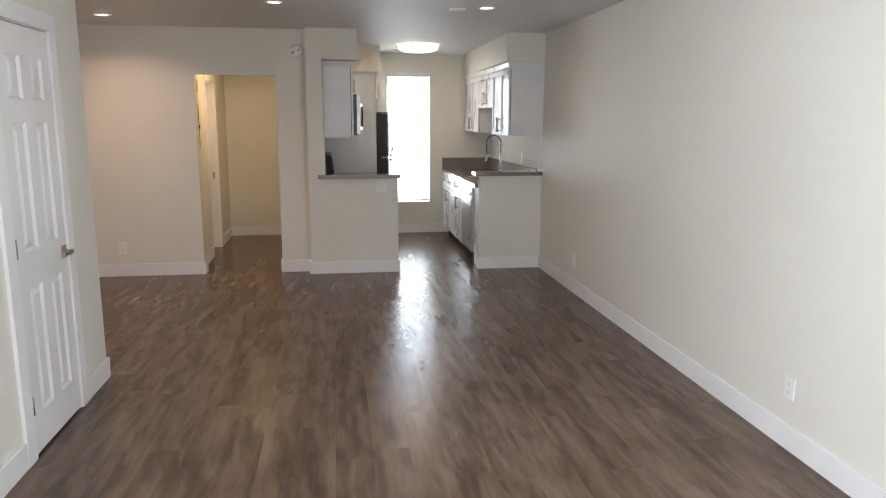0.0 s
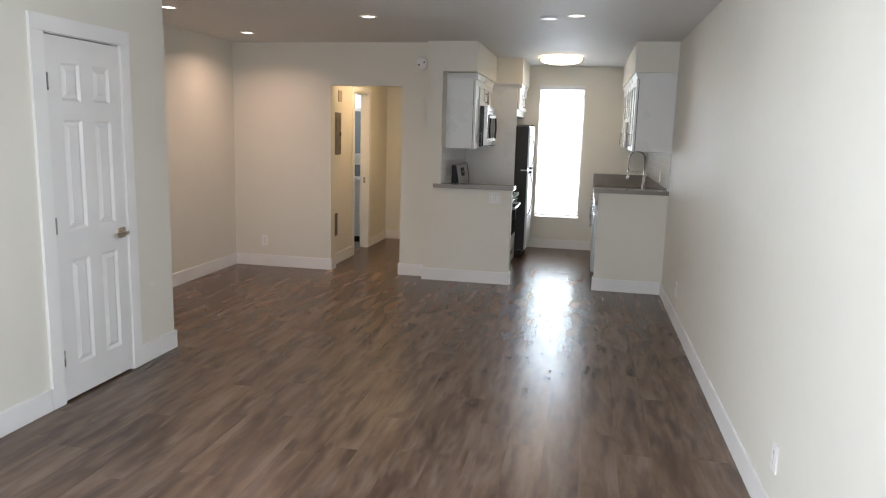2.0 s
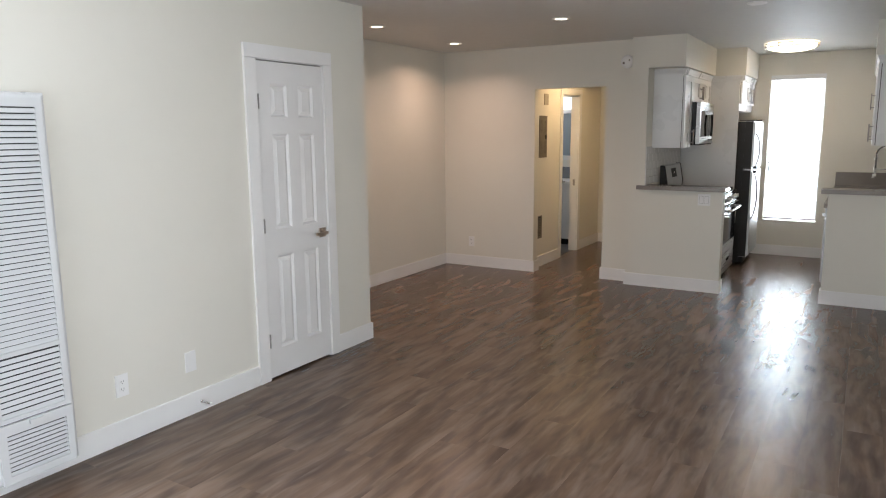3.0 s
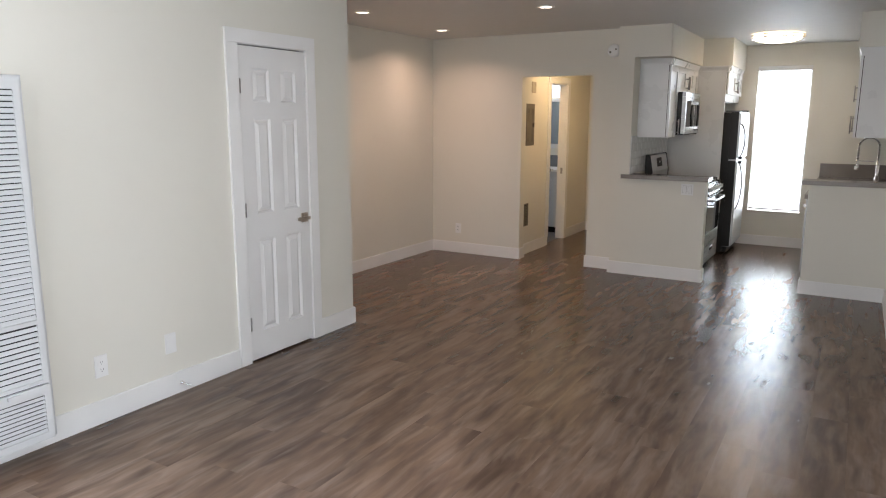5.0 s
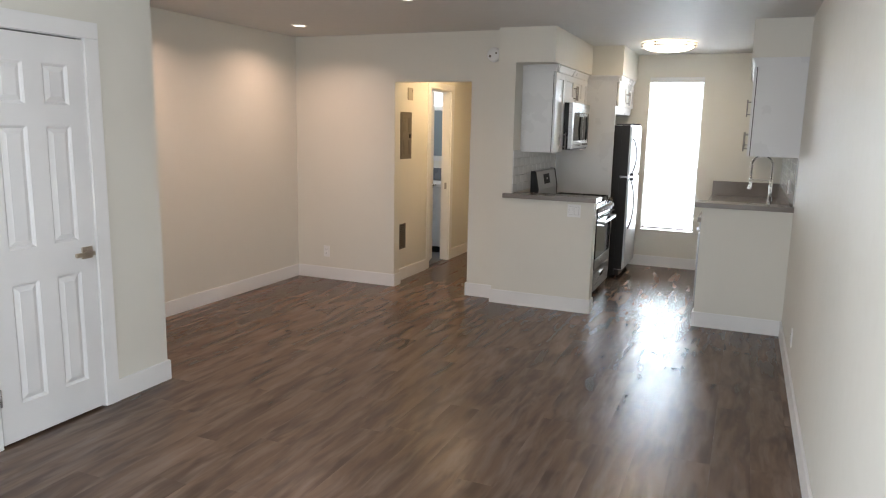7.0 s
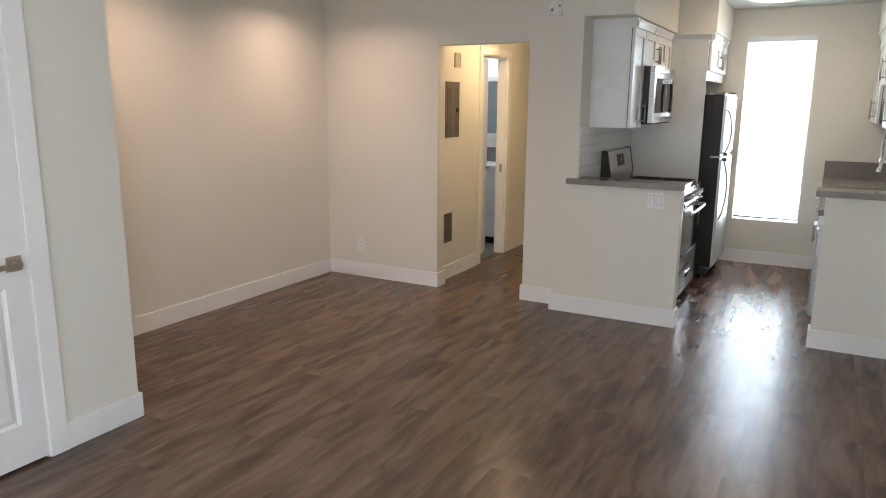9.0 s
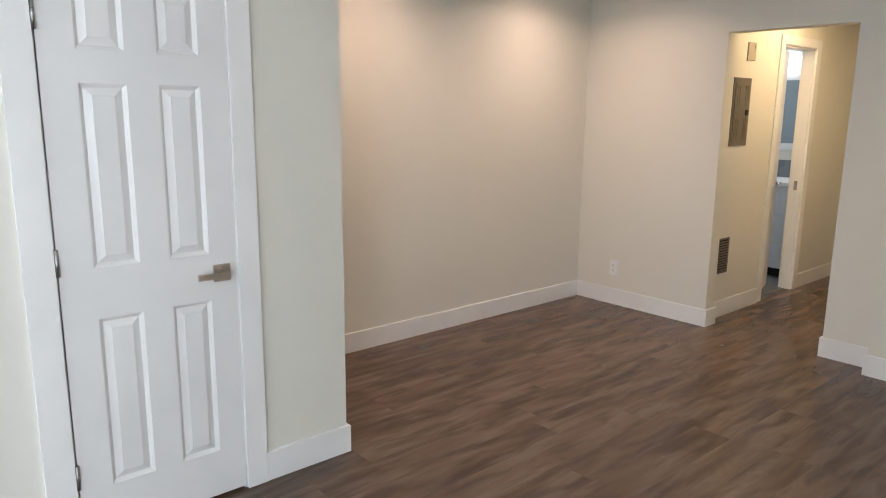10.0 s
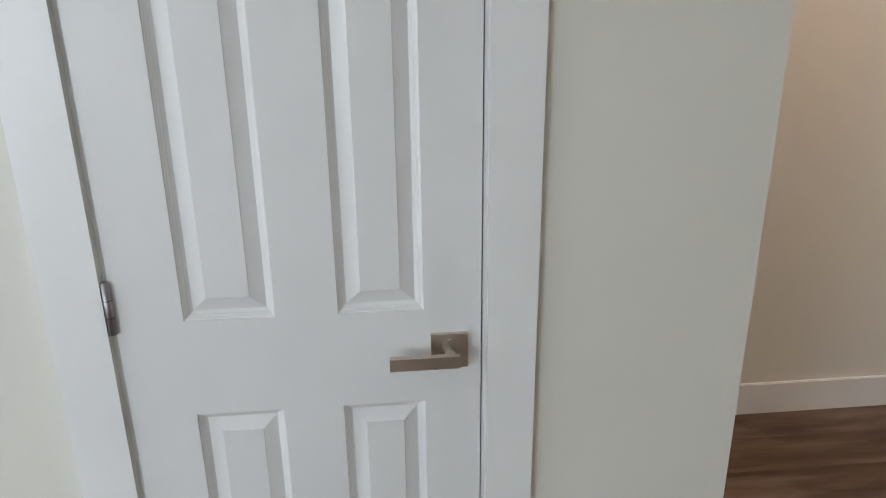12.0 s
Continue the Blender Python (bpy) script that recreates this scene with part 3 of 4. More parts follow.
part("test_button", disc_y(AX - 0.032, AZ - 0.014, YN, [(0.011, -0.032), (0.011, -0.0375), (0.0, -0.0375)], 16), PANELMETAL, alarm, "dark test button")

# ---- hall ----
box_panel = thing("breaker_panel", (BX, 7.925, 1.287), "grey metal electrical breaker panel set in the hall wall", "breaker panel")
part("frame", boxes((BX, BX + 0.006, 7.796, 8.052, 1.287, 1.770)), PANELMETAL, box_panel, wear=0.002)
part("door", boxes((BX + 0.006, BX + 0.011, 7.818, 8.030, 1.315, 1.735)), PANELMETAL, box_panel, wear=0.002)
for yr in (7.850, 7.880, 7.968, 7.998):
    for za in (1.335, 1.570):
        part("rib", boxes((BX + 0.011, BX + 0.0135, yr, yr + 0.008, za, za + 0.145)), PANELMETAL, box_panel, wear=0.001)
part("latch", boxes((BX + 0.011, BX + 0.020, 7.985, 8.020, 1.505, 1.545)), RUBBER, box_panel, "black slide latch", wear=0.002)
vent = thing("return_air_vent", (BX, 7.853, 0.338), "grey return air vent low on the hall wall", "vent")
part("frame", boxes((BX, BX + 0.005, 7.772, 7.786, 0.338, 0.606), (BX, BX + 0.005, 7.924, 7.938, 0.338, 0.606), (BX, BX + 0.005, 7.786, 7.924, 0.338, 0.352), (BX, BX + 0.005, 7.786, 7.924, 0.592, 0.606)), PANELMETAL, vent)
# near-black sheet paints the shade behind the vent slats
part("backing", boxes((BX + 0.0005, BX + 0.002, 7.786, 7.924, 0.352, 0.592)), GAP_SHADE, vent)
for k in range(12):
    part("slat", boxes((BX + 0.002, BX + 0.0045, 7.786, 7.924, 0.356 + k * 0.0195, 0.368 + k * 0.0195)), PANELMETAL, vent)
chime = thing("door_chime", (BX, 8.018, 1.906), "small flat beige door chime cover high on the hall wall", "door chime")
part("cover", boxes((BX, BX + 0.010, 7.958, 8.070, 1.895, 2.022)), surface("beige_plastic", (0.40, 0.35, 0.28), 0.5), chime, wear=0.004)
part("slot", boxes((BX + 0.010, BX + 0.0115, 8.050, 8.060, 1.975, 2.005)), PANELMETAL, chime)

frame_2 = thing("door_frame", (BX, 8.86, 0), "white painted casing round the bathroom doorway", "door frame")
tagged(frame_2, kind="structure")
BXF = BX - 0.012
part("casing_side", boxes((BXF, BXF + 0.016, BD0 - 0.075, BD0 + 0.004, 0.001, 2.045)), TRIM, frame_2, wear=0.002)
part("casing_side", boxes((BXF, BXF + 0.016, BD1 - 0.004, BD1 + 0.075, 0.001, 2.045)), TRIM, frame_2, wear=0.002)
part("casing_head", boxes((BXF, BXF + 0.017, BD0 - 0.075, BD1 + 0.075, 2.046, 2.115)), TRIM, frame_2, wear=0.002)
part("jamb", boxes((BX - 0.112, BXF, BD0 - 0.001, BD0 + 0.018, 0, 2.03)), TRIM, frame_2)
part("jamb", boxes((BX - 0.112, BXF, BD1 - 0.018, BD1 + 0.001, 0, 2.03)), TRIM, frame_2)
part("jamb_head", boxes((BX - 0.112, BXF, BD0 - 0.001, BD1 + 0.001, 2.03, 2.051)), TRIM, frame_2)
part("strike_plate", boxes((BX - 0.068, BX - 0.040, BD1 - 0.0195, BD1 - 0.018, 0.875, 0.955)), PULL, frame_2, "dark nickel strike plate")

bath_door = thing("door_2", (-1.612, BD0 + 0.022, 0), "white bathroom door standing slightly ajar", "door")
part("slab", boxes((-1.630, -1.595, BD0 + 0.022, BD1 - 0.022, 0.012, 2.025)), DOORPAINT, bath_door, wear=0.002)
lever_handle(bath_door, -1.595, BD1 - 0.085, 0.925, -1, CHROME)
bath_door.matrix_world = Matrix.Translation((-1.612, BD0 + 0.022, 0)) @ pose(0, 0, 0, 0, 0, 15)

# ---- bathroom seen through the gap ----
vanity = thing("bathroom_vanity", (-2.3, 9.75, 0), "white bathroom vanity with plain drawers", "vanity")
part("body", boxes((-2.9, -1.66, 9.50, YH, 0.09, 0.87)), CABINET, vanity)
# toe kick coloured as if in deep shade
part("toe_kick", boxes((-2.88, -1.68, 9.56, YH, 0.0, 0.09)), GAP_SHADE, vanity)
for k, (za, zb) in enumerate(((0.10, 0.34), (0.35, 0.60), (0.61, 0.86))):
    for xa, xb in ((-2.88, -2.28), (-2.27, -1.67)):
        dr = part("drawer", boxes((xa, xb, 9.482, 9.50, za, zb)), CABINET, vanity, wear=0.002)
        part("knob", tube(bmesh.new(), [((xa + xb) / 2, 9.482, (za + zb) / 2), ((xa + xb) / 2, 9.46, (za + zb) / 2)], 0.012, 10), PULL, dr)
part("top", boxes((-2.92, -1.645, 9.47, YH, 0.871, 0.90)), PLASTIC, vanity, "white vanity top")
setting("bathroom_splash", boxes((-2.92, -1.645, YH - 0.012, YH - 0.001, 0.902, 1.07)), GREYTILE, "grey tiled splash behind the vanity", "backsplash")
mirror = thing("mirror", (-2.2, YH, 1.22), "white framed bathroom wall mirror", "mirror")
part("frame", boxes((-2.85, -1.72, YH - 0.02, YH - 0.001, 1.17, 1.235), (-2.85, -1.72, YH - 0.02, YH - 0.001, 1.84, 1.885), (-2.85, -2.80, YH - 0.02, YH - 0.001, 1.235, 1.84), (-1.77, -1.72, YH - 0.02, YH - 0.001, 1.235, 1.84)), CABINET, mirror)
part("glass", boxes((-2.80, -1.77, YH - 0.012, YH - 0.002, 1.235, 1.84)), MIRROR, mirror, "silvered mirror glass")
vlight = thing("vanity_light", (-2.2, YH, 1.90), "lit frosted white vanity light above the mirror", "wall light")
part("shade", boxes((-2.6, -1.78, YH - 0.10, YH - 0.03, 1.90, 2.06)), BATHLED, vlight, wear=0.01)
part("back_plate", boxes((-2.6, -1.78, YH - 0.03, YH - 0.001, 1.93, 2.03)), CHROME, vlight)
# unseen fill at the bathroom ceiling, set apart from the vanity light
area_light("bathroom_ceiling_fill", look((-2.3, 9.2, ZC - 0.02), (-2.3, 9.2, 0)), 0.5, 0.5, P_BATH, (0.9, 0.95, 1.0))
setting("bathroom_floor", boxes((-3.08, BX - 0.06, 8.32, YH, -0.004, 0.003)), BATHFLOOR, "grey bathroom floor", "floor")

# ---- kitchen window and blind ----
backdrop = setting("backdrop", boxes((-3.0, 5.0, 12.0, 12.02, -1.0, 5.0)), emitter("overcast_glow", (0.88, 0.95, 1.0), 1.45), "bright overcast sky outside the window", "sky")
win = thing("window_1", ((WX0 + WX1) / 2, YK + 0.12, WZ0), "tall white vinyl single-hung kitchen window", "window")
tagged(win, kind="structure")
WY = YK + 0.115
part("window_frame", boxes((WX0, WX0 + 0.028, WY, WY + 0.06, WZ0, WZ1), (WX1 - 0.028, WX1, WY, WY + 0.06, WZ0, WZ1), (WX0 + 0.028, WX1 - 0.028, WY, WY + 0.06, WZ0, WZ0 + 0.03), (WX0 + 0.028, WX1 - 0.028, WY, WY + 0.06, WZ1 - 0.03, WZ1)), FRAME_W, win)
part("meeting_rail", boxes((WX0 + 0.028, WX1 - 0.028, WY + 0.002, WY + 0.050, 1.165, 1.215)), FRAME_W, win, wear=0.003)
for za, zb in ((WZ0 + 0.03, 1.165), (1.215, WZ1 - 0.03)):
    pn = part("pane", boxes((WX0 + 0.028, WX1 - 0.028, WY + 0.026, WY + 0.030, za, zb)), GLASS, win)
    pn.visible_shadow = False
part("window_sill", boxes((WX0 + 0.002, WX1 - 0.002, YK - 0.004, WY, WZ0 - 0.001, WZ0 + 0.006)), TRIM, win, wear=0.002)

blind = thing("window_blind", ((WX0 + WX1) / 2, YK + 0.03, WZ0), "white horizontal slat blind lowered over the window", "blind")
part("headrail", boxes((WX0 - 0.002, WX1 + 0.002, YK - 0.012, YK + 0.050, WZ1 - 0.058, WZ1 - 0.002)), FRAME_W, blind, wear=0.003)
n_slats, z_low, z_high = 40, WZ0 + 0.060, WZ1 - 0.075
slat_bm = bmesh.new()
extrude_outline(slat_bm, [(YK + 0.006, z_low), (YK + 0.030, z_low + 0.0016), (YK + 0.054, z_low), (YK + 0.054, z_low - 0.0012), (YK + 0.030, z_low + 0.0004), (YK + 0.006, z_low - 0.0012)], "x", WX0 + 0.008, WX1 - 0.008)
slat0 = part("slat", slat_bm, SLAT, blind)
for k in range(1, n_slats):
    o = new("slat", slat0.data)
    o.parent = blind
    o.location = (0, 0, k * (z_high - z_low) / (n_slats - 1))
# grey colour paints the rail's shade against the bright window
part("bottom_rail", boxes((WX0 + 0.008, WX1 - 0.008, YK + 0.004, YK + 0.054, WZ0 + 0.022, WZ0 + 0.038)), PANELMETAL, blind, "bottom rail, its shade painted grey", wear=0.003)
for xc in (WX0 + 0.10, WX1 - 0.10):
    part("cord", tube(bmesh.new(), [(xc, YK + 0.004, WZ0 + 0.03), (xc, YK + 0.004, WZ1 - 0.06)], 0.0011, 6), FRAME_W, blind)
part("wand", tube(bmesh.new(), [(WX0 + 0.07, YK - 0.004, 1.62), (WX0 + 0.07, YK - 0.002, WZ1 - 0.06)], 0.004, 8), PLASTIC, blind)


# ---- cabinets ----
def bar_pull(parent, x, y, z0, z1, out):
    """An upright bar on two posts, standing out along x."""
    h = part("handle", tube(bmesh.new(), [(x + out * 0.032, y, z0), (x + out * 0.032, y, z1)], 0.0058, 12), PULL, parent, "satin nickel bar pull", smooth=True)
    for z in (z0 + 0.022, z1 - 0.022):
        part("post", tube(bmesh.new(), [(x, y, z), (x + out * 0.032, y, z)], 0.0045, 10), PULL, h, smooth=True)


def flat_pull(parent, x, y0, y1, z, out):
    h = part("handle", tube(bmesh.new(), [(x + out * 0.032, y0, z), (x + out * 0.032, y1, z)], 0.0058, 12), PULL, parent, "satin nickel bar pull", smooth=True)
    for y in (y0 + 0.02, y1 - 0.02):
        part("post", tube(bmesh.new(), [(x, y, z), (x + out * 0.032, y, z)], 0.0045, 10), PULL, h, smooth=True)


def shaker_door(parent, x, out, y0, y1, z0, z1, name="door", rail=0.055):
    """A framed door with a sunk flat panel; x is the cabinet's front, out the way that it faces."""
    a, b = sorted((x, x + out * 0.020))
    pa, pb = sorted((x, x + out * 0.009))
    bm = boxes((a, b, y0, y0 + rail, z0, z1), (a, b, y1 - rail, y1, z0, z1), (a, b, y0 + rail, y1 - rail, z0, z0 + rail), (a, b, y0 + rail, y1 - rail, z1 - rail, z1), (pa, pb, y0 + rail, y1 - rail, z0 + rail, z1 - rail))
    return part(name, bm, CABINET, parent)


def cabinet(label, x_back, x_front, y0, y1, z0, z1, doors, name="wall_cabinet", drawers=(), toe=0.0):
    """A cabinet unit facing x; doors: (y0, y1, z0, z1, handle y, handle z0, z1)."""
    out = 1 if x_front > x_back else -1
    c = thing(name, ((x_back + x_front) / 2, (y0 + y1) / 2, z0 - toe), label, "cabinet", "kitchen cabinets")
    a, b = sorted((x_back, x_front))
    part("body", boxes((a, b, y0, y1, z0, z1)), CABINET, c, wear=0.0015)
    for ya, yb, za, zb, *_ in list(doors) + list(drawers):
        ga, gb = sorted((x_front, x_front + out * 0.0055))
        # shade between body and door, put in as a dark sheet
        part("reveal_shade", boxes((ga, gb, ya + 0.006, yb - 0.006, za + 0.004, zb - 0.004)), GAP_SHADE, c, "near-black sheet for the shade behind the door")
    for ya, yb, za, zb, hy, ha, hb in doors:
        d = shaker_door(c, x_front + out * 0.0055, out, ya + 0.002, yb - 0.002, za, zb)
        if hy is not None:
            bar_pull(d, x_front + out * 0.0255, hy, ha, hb, out)
    for ya, yb, za, zb, pull in drawers:
        d = shaker_door(c, x_front + out * 0.0055, out, ya + 0.002, yb - 0.002, za, zb, "drawer", 0.038)
        if pull:
            m = (ya + yb) / 2
            flat_pull(d, x_front + out * 0.0255, m - 0.055, m + 0.055, (za + zb) / 2, out)
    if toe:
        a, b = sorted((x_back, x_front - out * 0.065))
        # the shade below the cabinet is painted onto the kick
        part("toe_kick", boxes((a, b, y0, y1, z0 - toe, z0)), GAP_SHADE, c, "recessed toe kick, its shade painted near-black")
    return c


# west side, above
XF = 0.103
CZ0, CZ1 = 1.415, 2.140
cabinet("white shaker wall cabinet with one narrow door", XK + 0.002, XF, 7.610, 7.968, CZ0, CZ1, [(7.612, 7.968, CZ0, CZ1 - 0.004, 7.935, 1.44, 1.60)])
cabinet("short white shaker wall cabinet above the microwave", XK + 0.002, XF, 7.970, 8.732, 1.884, CZ1, [(7.970, 8.351, 1.886, CZ1 - 0.004, 8.322, 1.91, 2.05), (8.351, 8.732, 1.886, CZ1 - 0.004, 8.380, 1.91, 2.05)])
cabinet("narrow white shaker wall cabinet beside the microwave", XK + 0.002, XF, 8.734, 8.955, CZ0, CZ1, [(8.734, 8.955, CZ0, CZ1 - 0.004, 8.765, 1.44, 1.60)])
panel = thing("partition", (0.12, 8.97, 0), "tall white partition between range counter and refrigerator", "partition")
part("board", boxes((XK + 0.002, 0.428, 8.958, 8.978, 0.001, 2.140)), CABINET, panel)
part("edge_strip", boxes((0.428, 0.440, 8.956, 8.980, 0.001, 2.140)), CABINET, panel, wear=0.001)
cabinet("short white shaker wall cabinet above the refrigerator", XK + 0.002, 0.440, 8.982, 10.008, 1.802, 2.140, [(8.984, 9.495, 1.882, 2.136, 9.455, 1.905, 2.045), (9.495, 10.006, 1.882, 2.136, 9.535, 1.905, 2.045)])


def crown(label, pieces):
    """Crown moulding: each piece a run with an outward profile, (axis, from, to, face, out)."""
    c = thing("crown_moulding", pieces[0][5], label, "moulding")
    for axis, a, b, face, out, _, z0, z1 in pieces:
        h = z1 - z0
        prof = [(0, 0), (0.003, 0), (0.004, 0.2), (0.010, 0.45), (0.018, 0.72), (0.021, 0.8), (0.021, 1), (0, 1)]
        line = [(face + out * d, z0 + h * f) for d, f in prof]
        bm = bmesh.new()
        if axis == "x":
            extrude_outline(bm, line, "y", a, b)
        else:
            extrude_outline(bm, [(p, q) for p, q in line], "x", a, b)
        part("run", bm, CABINET, c)
    return c


crown_west = crown("white crown moulding along the wall cabinets", [
    ("y", XK + 0.002, 0.152, 7.612, -1, (0, 7.61, 2.14), 2.141, 2.201),
    ("x", 7.584, 8.956, 0.1245, 1, None, 2.141, 2.201),
    ("y", 0.16, 0.490, 8.957, -1, None, 2.141, 2.201),
    ("x", 8.930, 10.008, 0.4615, 1, None, 2.141, 2.201)])
part("backing", boxes((XK + 0.002, 0.1245, 7.613, 8.958, 2.1405, 2.2015), (XK + 0.002, 0.4615, 8.959, 10.008, 2.1405, 2.2015)), CABINET, crown_west)

# microwave
mw = thing("microwave", (0.0, 8.35, 1.44), "stainless over-range microwave with black glass door", "microwave")
part("body", boxes((XK + 0.002, 0.175, 7.974, 8.728, 1.446, 1.880)), BLACK, mw, wear=0.003)
mdoor = part("door", boxes((0.175, 0.212, 7.974, 8.728, 1.446, 1.880)), STEEL, mw, wear=0.006)
part("glass", boxes((0.212, 0.2145, 8.040, 8.425, 1.520, 1.790)), BLACKGLASS, mdoor, "dark door glass")
part("control_panel", boxes((0.212, 0.2150, 8.46, 8.700, 1.475, 1.790)), BLACKGLASS, mw, "black control strip")
part("display", boxes((0.215, 0.2156, 8.50, 8.665, 1.735, 1.770)), surface("display_glass", (0.05, 0.16, 0.15), 0.2), mw)
part("label", boxes((0.215, 0.2156, 8.50, 8.665, 1.490, 1.530)), PLASTIC, mw, "pale sticker")
part("handle", tube(bmesh.new(), [(0.212, 8.445, 1.50), (0.245, 8.445, 1.52), (0.252, 8.445, 1.64), (0.245, 8.445, 1.76), (0.212, 8.445, 1.78)], 0.011, 12), BLACK, mw, "black bar handle with steel ends", smooth=True)
for zc in (1.508, 1.772):
    part("handle_end", boxes((0.214, 0.252, 8.432, 8.458, zc - 0.016, zc + 0.016)), CHROME, mw, wear=0.004)
part("vent_grille", boxes((0.03, 0.20, 7.99, 8.71, 1.434, 1.446)), RUBBER, mw)

# west side, below
cabinet("white base cabinet beside the range", XK + 0.002, 0.44, 7.514, 7.962, 0.10, 0.874, [(7.53, 7.962, 0.11, 0.86, 7.92, 0.70, 0.84)], "base_cabinet", toe=0.10)
cabinet("narrow white base cabinet beside the range", XK + 0.002, 0.44, 8.738, 8.956, 0.10, 0.874, [(8.74, 8.955, 0.11, 0.70, 8.77, 0.54, 0.68)], "base_cabinet", ((8.74, 8.955, 0.71, 0.865, True),), toe=0.10)


def slab_top(name, label, outline, z0, z1, at, cat="countertop"):
    c = thing(name, at, label, cat)
    bm = extrude_outline(bmesh.new(), outline, "z", z0, z1)
    part("slab", bm, QUARTZ, c, wear=0.003)
    return c


slab_top("bar_top", "grey-brown stone bar top on the half wall", [(-0.251, 7.332), (0.603, 7.332), (0.603, 7.585), (XK + 0.001, 7.585), (XK + 0.001, YL - 0.001), (-0.251, YL - 0.001)], 1.0035, 1.043, (0.2, 7.45, 1.003), "bar top")
slab_top("bar_top", "grey-brown stone bar top on the half wall", [(1.405, 7.375), (XE - 0.001, 7.375), (XE - 0.001, 7.600), (1.405, 7.600)], 1.0185, 1.058, (1.8, 7.48, 1.018), "bar top")
slab_top("countertop", "grey-brown stone countertop beside the range", [(XK + 0.001, 7.514), (0.475, 7.514), (0.475, 7.962), (XK + 0.001, 7.962)], 0.875, 0.915, (0.1, 7.74, 0.875))
slab_top("countertop", "narrow grey-brown stone countertop beside the range", [(XK + 0.001, 8.738), (0.475, 8.738), (0.475, 8.956), (XK + 0.001, 8.956)], 0.875, 0.915, (0.1, 8.85, 0.875))


# range
def gas_range():
    y0, y1 = 7.968, 8.732
    r = thing("range", (0.15, 8.35, 0), "freestanding stainless gas range with black oven door", "range")
    part("body", boxes((XK + 0.012, 0.455, y0, y1, 0.06, 0.905)), BLACK, r)
    part("kick", boxes((XK + 0.05, 0.41, y0 + 0.02, y1 - 0.02, 0.0, 0.06)), RUBBER, r)
    dr = part("drawer", boxes((0.455, 0.500, y0 + 0.003, y1 - 0.003, 0.070, 0.272)), STEEL, r, "stainless storage drawer", wear=0.004)
    part("handle", boxes((0.500, 0.5035, 8.27, 8.43, 0.175, 0.215)), BLACK, dr, "recessed finger pull", wear=0.001)
    part("handle_lip", boxes((0.5035, 0.511, 8.265, 8.435, 0.208, 0.220)), CHROME, dr, wear=0.002)
    d = part("oven_door", boxes((0.455, 0.497, y0 + 0.003, y1 - 0.003, 0.282, 0.790)), BLACK, r, "black glass oven door", wear=0.004)
    part("window", boxes((0.497, 0.5005, y0 + 0.012, y1 - 0.012, 0.392, 0.770)), BLACKGLASS, d, "dark oven glass")
    part("lower_trim", boxes((0.497, 0.5015, y0 + 0.005, y1 - 0.005, 0.284, 0.386)), STEEL, d, "stainless lower band")
    part("badge", tube(bmesh.new(), [(0.5015, 8.35, 0.335), (0.5035, 8.35, 0.335)], 0.014, 18), PULL, d, "round badge")
    hb = part("handle", tube(bmesh.new(), [(0.548, y0 + 0.03, 0.748), (0.555, y0 + 0.10, 0.748), (0.558, 8.35, 0.748), (0.555, y1 - 0.10, 0.748), (0.548, y1 - 0.03, 0.748)], 0.0135, 14), STEEL, d, "stainless bar handle", smooth=True)
    for y in (y0 + 0.045, y1 - 0.045):
        part("bracket", boxes((0.497, 0.552, y - 0.012, y + 0.012, 0.735, 0.762)), STEEL, hb, wear=0.003)
    bm = bmesh.new()
    extrude_outline(bm, [(0.40, 0.797), (0.505, 0.797), (0.512, 0.812), (0.478, 0.906), (0.40, 0.906)], "y", y0 + 0.001, y1 - 0.001)
    part("control_panel", bm, BLACK, r, "sloping black control panel", wear=0.002)
    for k in range(5):
        y = y0 + 0.10 + k * (y1 - y0 - 0.20) / 4
        kn = part("knob", tube(bmesh.new(), [(0.495, y, 0.856), (0.503, y, 0.859), (0.504, y, 0.8595), (0.532, y, 0.870), (0.535, y, 0.871)], [0.027, 0.027, 0.022, 0.019, 0.016], 20), STEEL, r, "stainless burner knob", smooth=False)
        part("grip", boxes((0.530, 0.540, y - 0.004, y + 0.004, 0.854, 0.888)), STEEL, kn, wear=0.002)
    part("cooktop", boxes((XK + 0.012, 0.478, y0, y1, 0.906, 0.922)), BLACK, r, "black enamel cooktop", wear=0.004)
    for k in range(3):
        ya = y0 + 0.015 + k * 0.2475
        g = bmesh.new()
        for y in (ya, ya + 0.118, ya + 0.228):
            box(g, -0.06, 0.46, y, y + 0.010, 0.944, 0.956)
        for x in (-0.06, 0.19, 0.45):
            box(g, x, x + 0.010, ya, ya + 0.238, 0.942, 0.9555)
        for x in (-0.06, 0.45):
            for y in (ya, ya + 0.228):
                box(g, x, x + 0.010, y, y + 0.010, 0.922, 0.944)
        part("grate", g, RUBBER, r, "cast iron grate")
        for x in (0.06, 0.33):
            part("burner", lathe(bmesh.new(), x, ya + 0.12, [(0.045, 0.922), (0.045, 0.930), (0.032, 0.934), (0.032, 0.940), (0.0, 0.941)], 20), BLACK, r, "burner cap")
    bm = bmesh.new()
    extrude_outline(bm, [(XK + 0.014, 0.915), (-0.100, 0.915), (-0.096, 1.030), (-0.128, 1.205), (-0.140, 1.212), (XK + 0.014, 1.212)], "y", y0 + 0.022, y1 - 0.022)
    bg = part("backguard", bm, STEEL_F, r, "stainless backguard", wear=0.002)
    for ya, yb in ((y0, y0 + 0.022), (y1 - 0.022, y1)):
        bm = bmesh.new()
